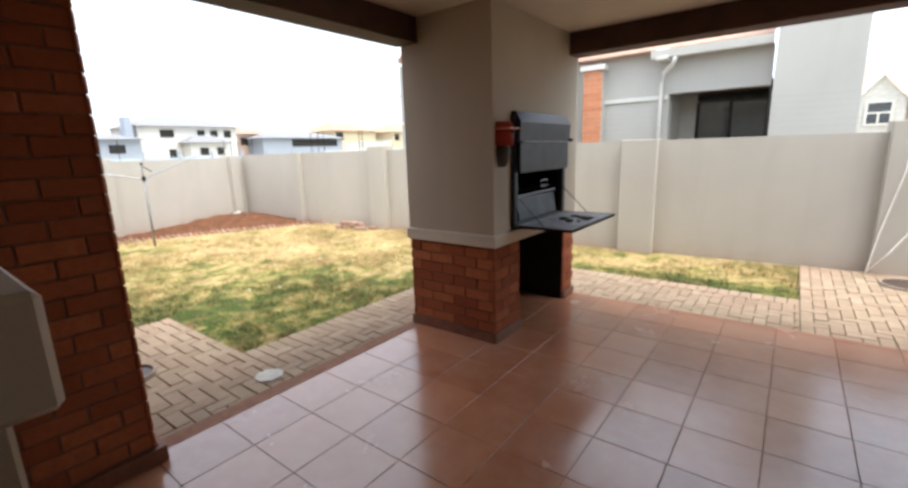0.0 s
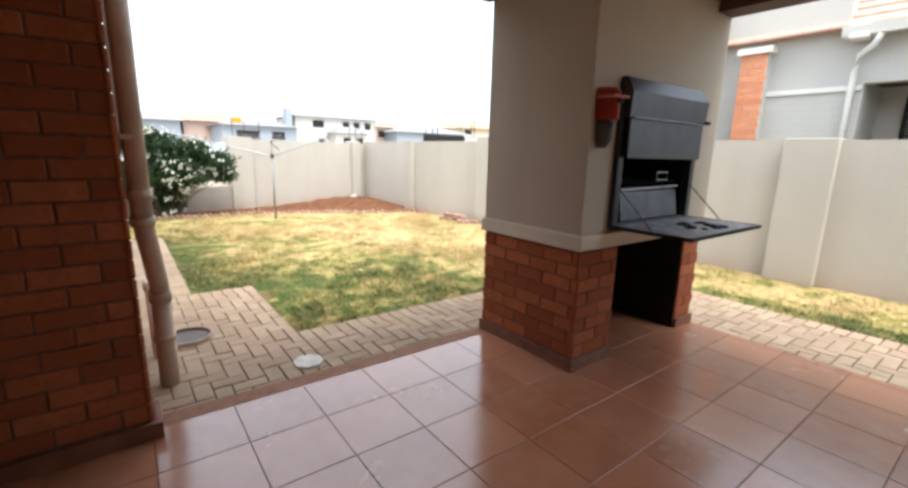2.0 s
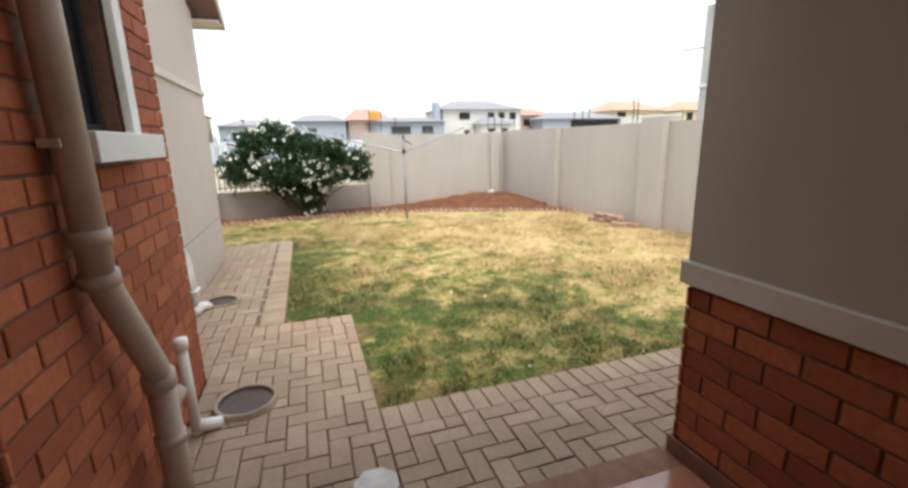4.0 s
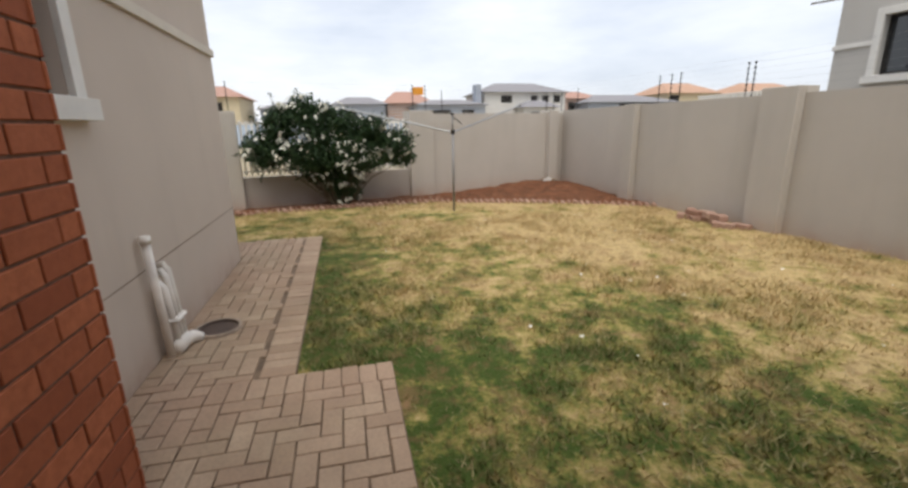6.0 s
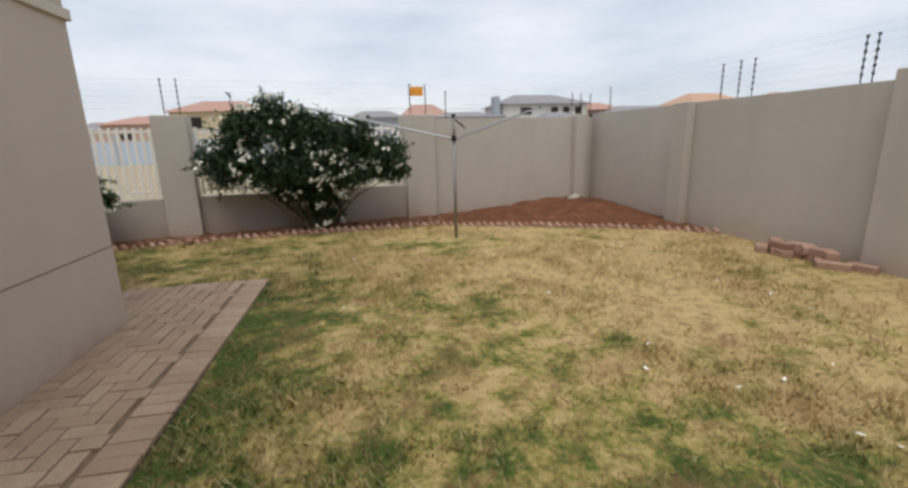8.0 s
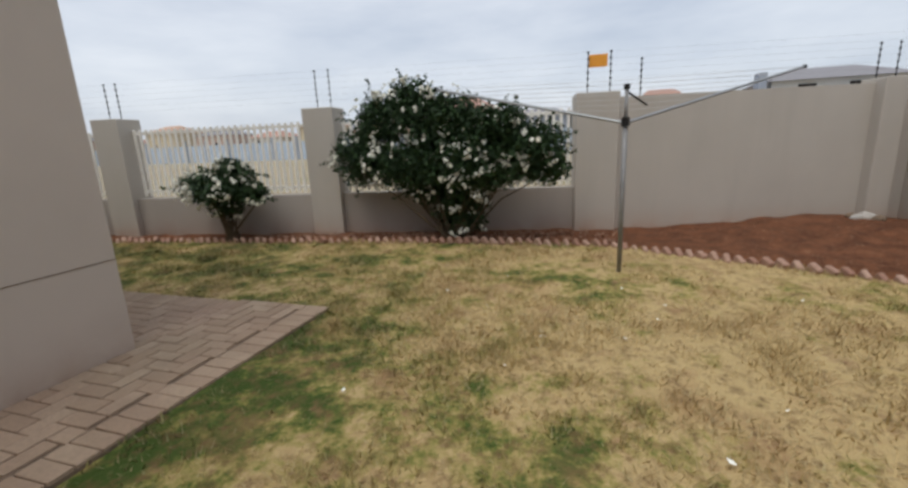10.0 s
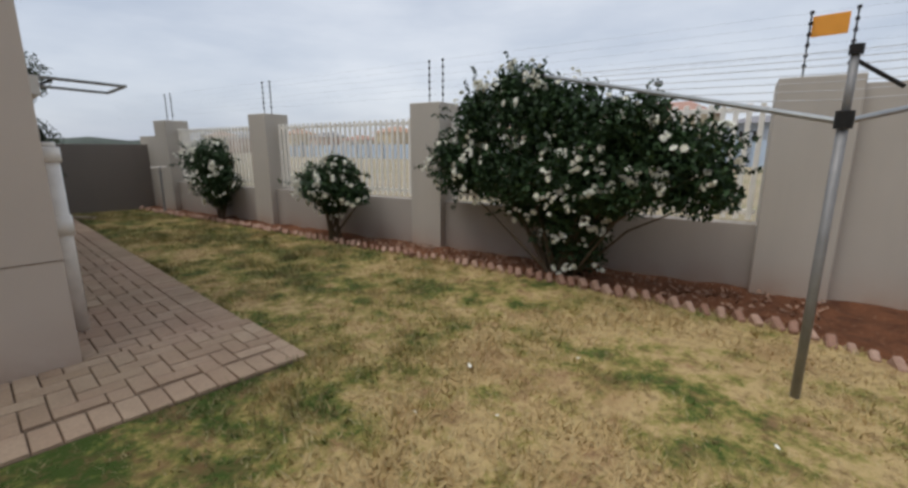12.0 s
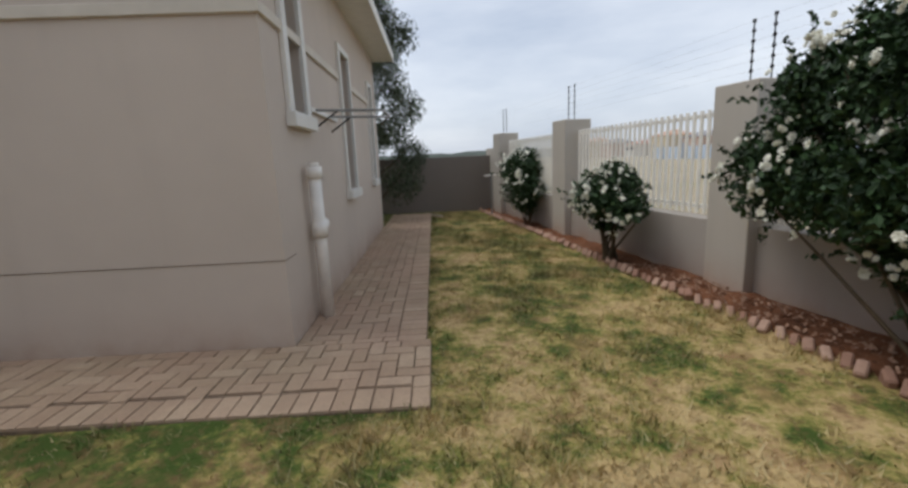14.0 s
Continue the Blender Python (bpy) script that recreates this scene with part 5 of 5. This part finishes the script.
for (x0, y0), (x1, y1) in zip(EDGE, EDGE[1:]):
    L = math.hypot(x1 - x0, y1 - y0)
    a = math.atan2(y1 - y0, x1 - x0)
    for k in range(int(L / 0.105)):
        t = (k + 0.5) / int(L / 0.105)
        x, y = x0 + (x1 - x0) * t + rng.uniform(-0.015, 0.015), y0 + (y1 - y0) * t
        piece("stone", kinds[rng.randrange(3)], edging, Matrix.Translation((x, y, gz(x, y) + 0.012 + rng.uniform(-0.01, 0.012))) @ Matrix.Rotation(a + rng.uniform(0.5, 1.0), 4, "Z") @ Matrix.Rotation(rng.uniform(0.3, 0.8), 4, "X"))

# ---- bricks ----
brick_face(pillar, (PL, PS + 0.012, FZ + 0.085), (1, 0, 0), (0, -1, 0), PR - PL, 0.69, M_BRICK)
brick_face(pillar, (PR - 0.012, PS, FZ + 0.085), (0, 1, 0), (1, 0, 0), NS - PS, 0.69, M_BRICK, first=1)
brick_face(pillar, (PR - 0.012, NN, FZ + 0.085), (0, 1, 0), (1, 0, 0), PN - NN, 0.69, M_BRICK)
brick_face(pillar, (PL + 0.012, PN, FZ + 0.085), (0, -1, 0), (-1, 0, 0), PN - PS, 0.69, M_BRICK, first=1)
wx0, wx1, wz0, wz1 = BWIN
brick_face(house, (WX, BRY - 0.012, 0.0), (-1, 0, 0), (0, 1, 0), WX - HX1, ROOFZ, M_BRICK,
           skip=lambda s, z: wx0 - 0.09 < WX - s < wx1 + 0.09 and wz0 - 0.1 < z < wz1 + 0.09)
brick_face(house, (WX - 0.012, BRY, FZ + 0.085), (0, -1, 0), (1, 0, 0), 1.9, 2.41, M_BRICK, first=1)
brick_face(house, (HX1 + 0.012, HY, 0.0), (0, 1, 0), (-1, 0, 0), BRY - HY, ROOFZ, M_BRICK, first=1)

# ---- floor tiles ----
TS = 0.3635
rng = random.Random(3)
for i in range(16):
    for j in range(-4, 13):
        x0, y0 = -0.893 + TS * (i - 4), 3.640 + TS * (j - 5)
        xa, xb, ya, yb = max(x0, PX0), min(x0 + TS, PX1), max(y0, 0.4), min(y0 + TS, PY1)
        if xb - xa < 0.04 or yb - ya < 0.04:
            continue
        if xb <= WX + 0.01 and yb < BRY:
            continue
        w, d = round(xb - xa, 3), round(yb - ya, 3)
        me = piece_mesh(("floor_tile", w, d), lambda: box(-w / 2 + 0.0014, w / 2 - 0.0014, -d / 2 + 0.0014, d / 2 - 0.0014, 0, 0.0045, 0.0015), M_TILE)
        piece("floor_tile", me, slab, Matrix.Translation(((xa + xb) / 2, (ya + yb) / 2, FZ + rng.uniform(0, 0.0008))) @ Matrix.Rotation(rng.uniform(-0.0015, 0.0015), 4, "X"))


# ---- paving ----
def paver_piece(w, d):
    return piece_mesh(("paver", w, d), lambda: box(-w / 2 + 0.004, w / 2 - 0.004, -d / 2 + 0.004, d / 2 - 0.004, -0.03, 0.012, 0.003), M_PAVER)


def herringbone(x0, x1, y0, y1):
    """Rectangles (xa, xb, ya, yb) of a right-angled herringbone, cut to the area."""
    out, u = [], 0.1
    for i in range(-4, int((x1 - x0) / u) + 6):
        for j in range(-4, int((y1 - y0) / u) + 6):
            k = (i - j) % 4
            if k == 0:
                r = (x0 + i * u, x0 + (i + 2) * u, y0 + j * u, y0 + (j + 1) * u)
            elif k == 3:
                r = (x0 + i * u, x0 + (i + 1) * u, y0 + j * u, y0 + (j + 2) * u)
            else:
                continue
            r = (max(r[0], x0), min(r[1], x1), max(r[2], y0), min(r[3], y1))
            if r[1] - r[0] > 0.03 and r[3] - r[2] > 0.03:
                out.append(r)
    return out


def pave(name, x0, x1, y0, y1, border="", label="", flush=0.0, most=300):
    root = thing(name, "", "", kind="structure")
    w = 0.2
    bx0, bx1, by0, by1 = x0 + (w if "w" in border else 0), x1 - (w if "e" in border else 0), y0 + (w if "s" in border else 0), y1 - (w if "n" in border else 0)
    rects = herringbone(bx0, bx1, by0, by1)
    for side, lo, hi in (("w", y0, y1), ("e", y0, y1)):
        if side in border:
            xa = x0 if side == "w" else x1 - w
            n = int(round((hi - lo) / 0.1))
            rects += [(xa, xa + w, lo + (hi - lo) * k / n, lo + (hi - lo) * (k + 1) / n) for k in range(n)]
    for side in ("s", "n"):
        if side in border:
            ya = y0 if side == "s" else y1 - w
            n = int(round((bx1 - bx0) / 0.1))
            rects += [(bx0 + (bx1 - bx0) * k / n, bx0 + (bx1 - bx0) * (k + 1) / n, ya, ya + w) for k in range(n)]
    bm = bmesh.new()
    vs = [bm.verts.new((x, y, gz(x, y) + 0.013)) for x, y in ((x0, y0), (x1, y0), (x1, y1), (x0, y1))]
    lo = [bm.verts.new((v.co.x, v.co.y, v.co.z - 0.12)) for v in vs]
    bm.faces.new(vs)
    for k in range(4):
        bm.faces.new((lo[k], lo[(k + 1) % 4], vs[(k + 1) % 4], vs[k]))
    part("sand_bed", bm, M_JOINT, root, "dark sandy joints", kind="structure")
    rects.sort(key=lambda r: (r[0] + 5) ** 2 + (r[2] - 3) ** 2)
    rng = random.Random(int(x0 * 100))
    near, rest = rects[:most], rects[most:]
    for xa, xb, ya, yb in near:
        cx, cy = (xa + xb) / 2, (ya + yb) / 2
        piece("paver", paver_piece(round(xb - xa, 2), round(yb - ya, 2)), root, Matrix.Translation((cx, cy, gz(cx, cy) + 0.012 + rng.uniform(0, 0.005))) @ Euler((rng.uniform(-0.012, 0.012), rng.uniform(-0.012, 0.012), rng.uniform(-0.012, 0.012))).to_matrix().to_4x4())
    if rest:
        V, F = [], []
        for xa, xb, ya, yb in rest:
            z = gz(xa, ya) + 0.024 + rng.uniform(0, 0.004)
            o = len(V)
            V += [(xa + 0.004, ya + 0.004, z), (xb - 0.004, ya + 0.004, z), (xb - 0.004, yb - 0.004, z), (xa + 0.004, yb - 0.004, z)]
            V += [(v[0], v[1], v[2] - 0.03) for v in V[o:o + 4]]
            F += [(o, o + 1, o + 2, o + 3)] + [(o + 4 + k, o + 4 + (k + 1) % 4, o + (k + 1) % 4, o + k) for k in range(4)]
        mesh_from("pavers", V, F, M_PAVERS, root, kind="stuff")
    tagged(root, label=label)


pave("paving_pad", *AREAS[0], "w", "herringbone concrete pavers beside the brick wall")
pave("paving_strip", *AREAS[1], "n", "herringbone concrete pavers along the plastered wall")
pave("paving_side", *AREAS[2], "w", "herringbone concrete pavers down the house's west side")
pave("paving_west", *AREAS[3], "w", "herringbone concrete pavers along the patio")
pave("paving_north", *AREAS[4], "n", "herringbone concrete pavers along the patio")
pave("paving_corner", *AREAS[5], "", "pale concrete pavers by the boundary wall", most=200)
pave("paving_infill", *AREAS[6], "", "herringbone concrete pavers in the wall's corner")
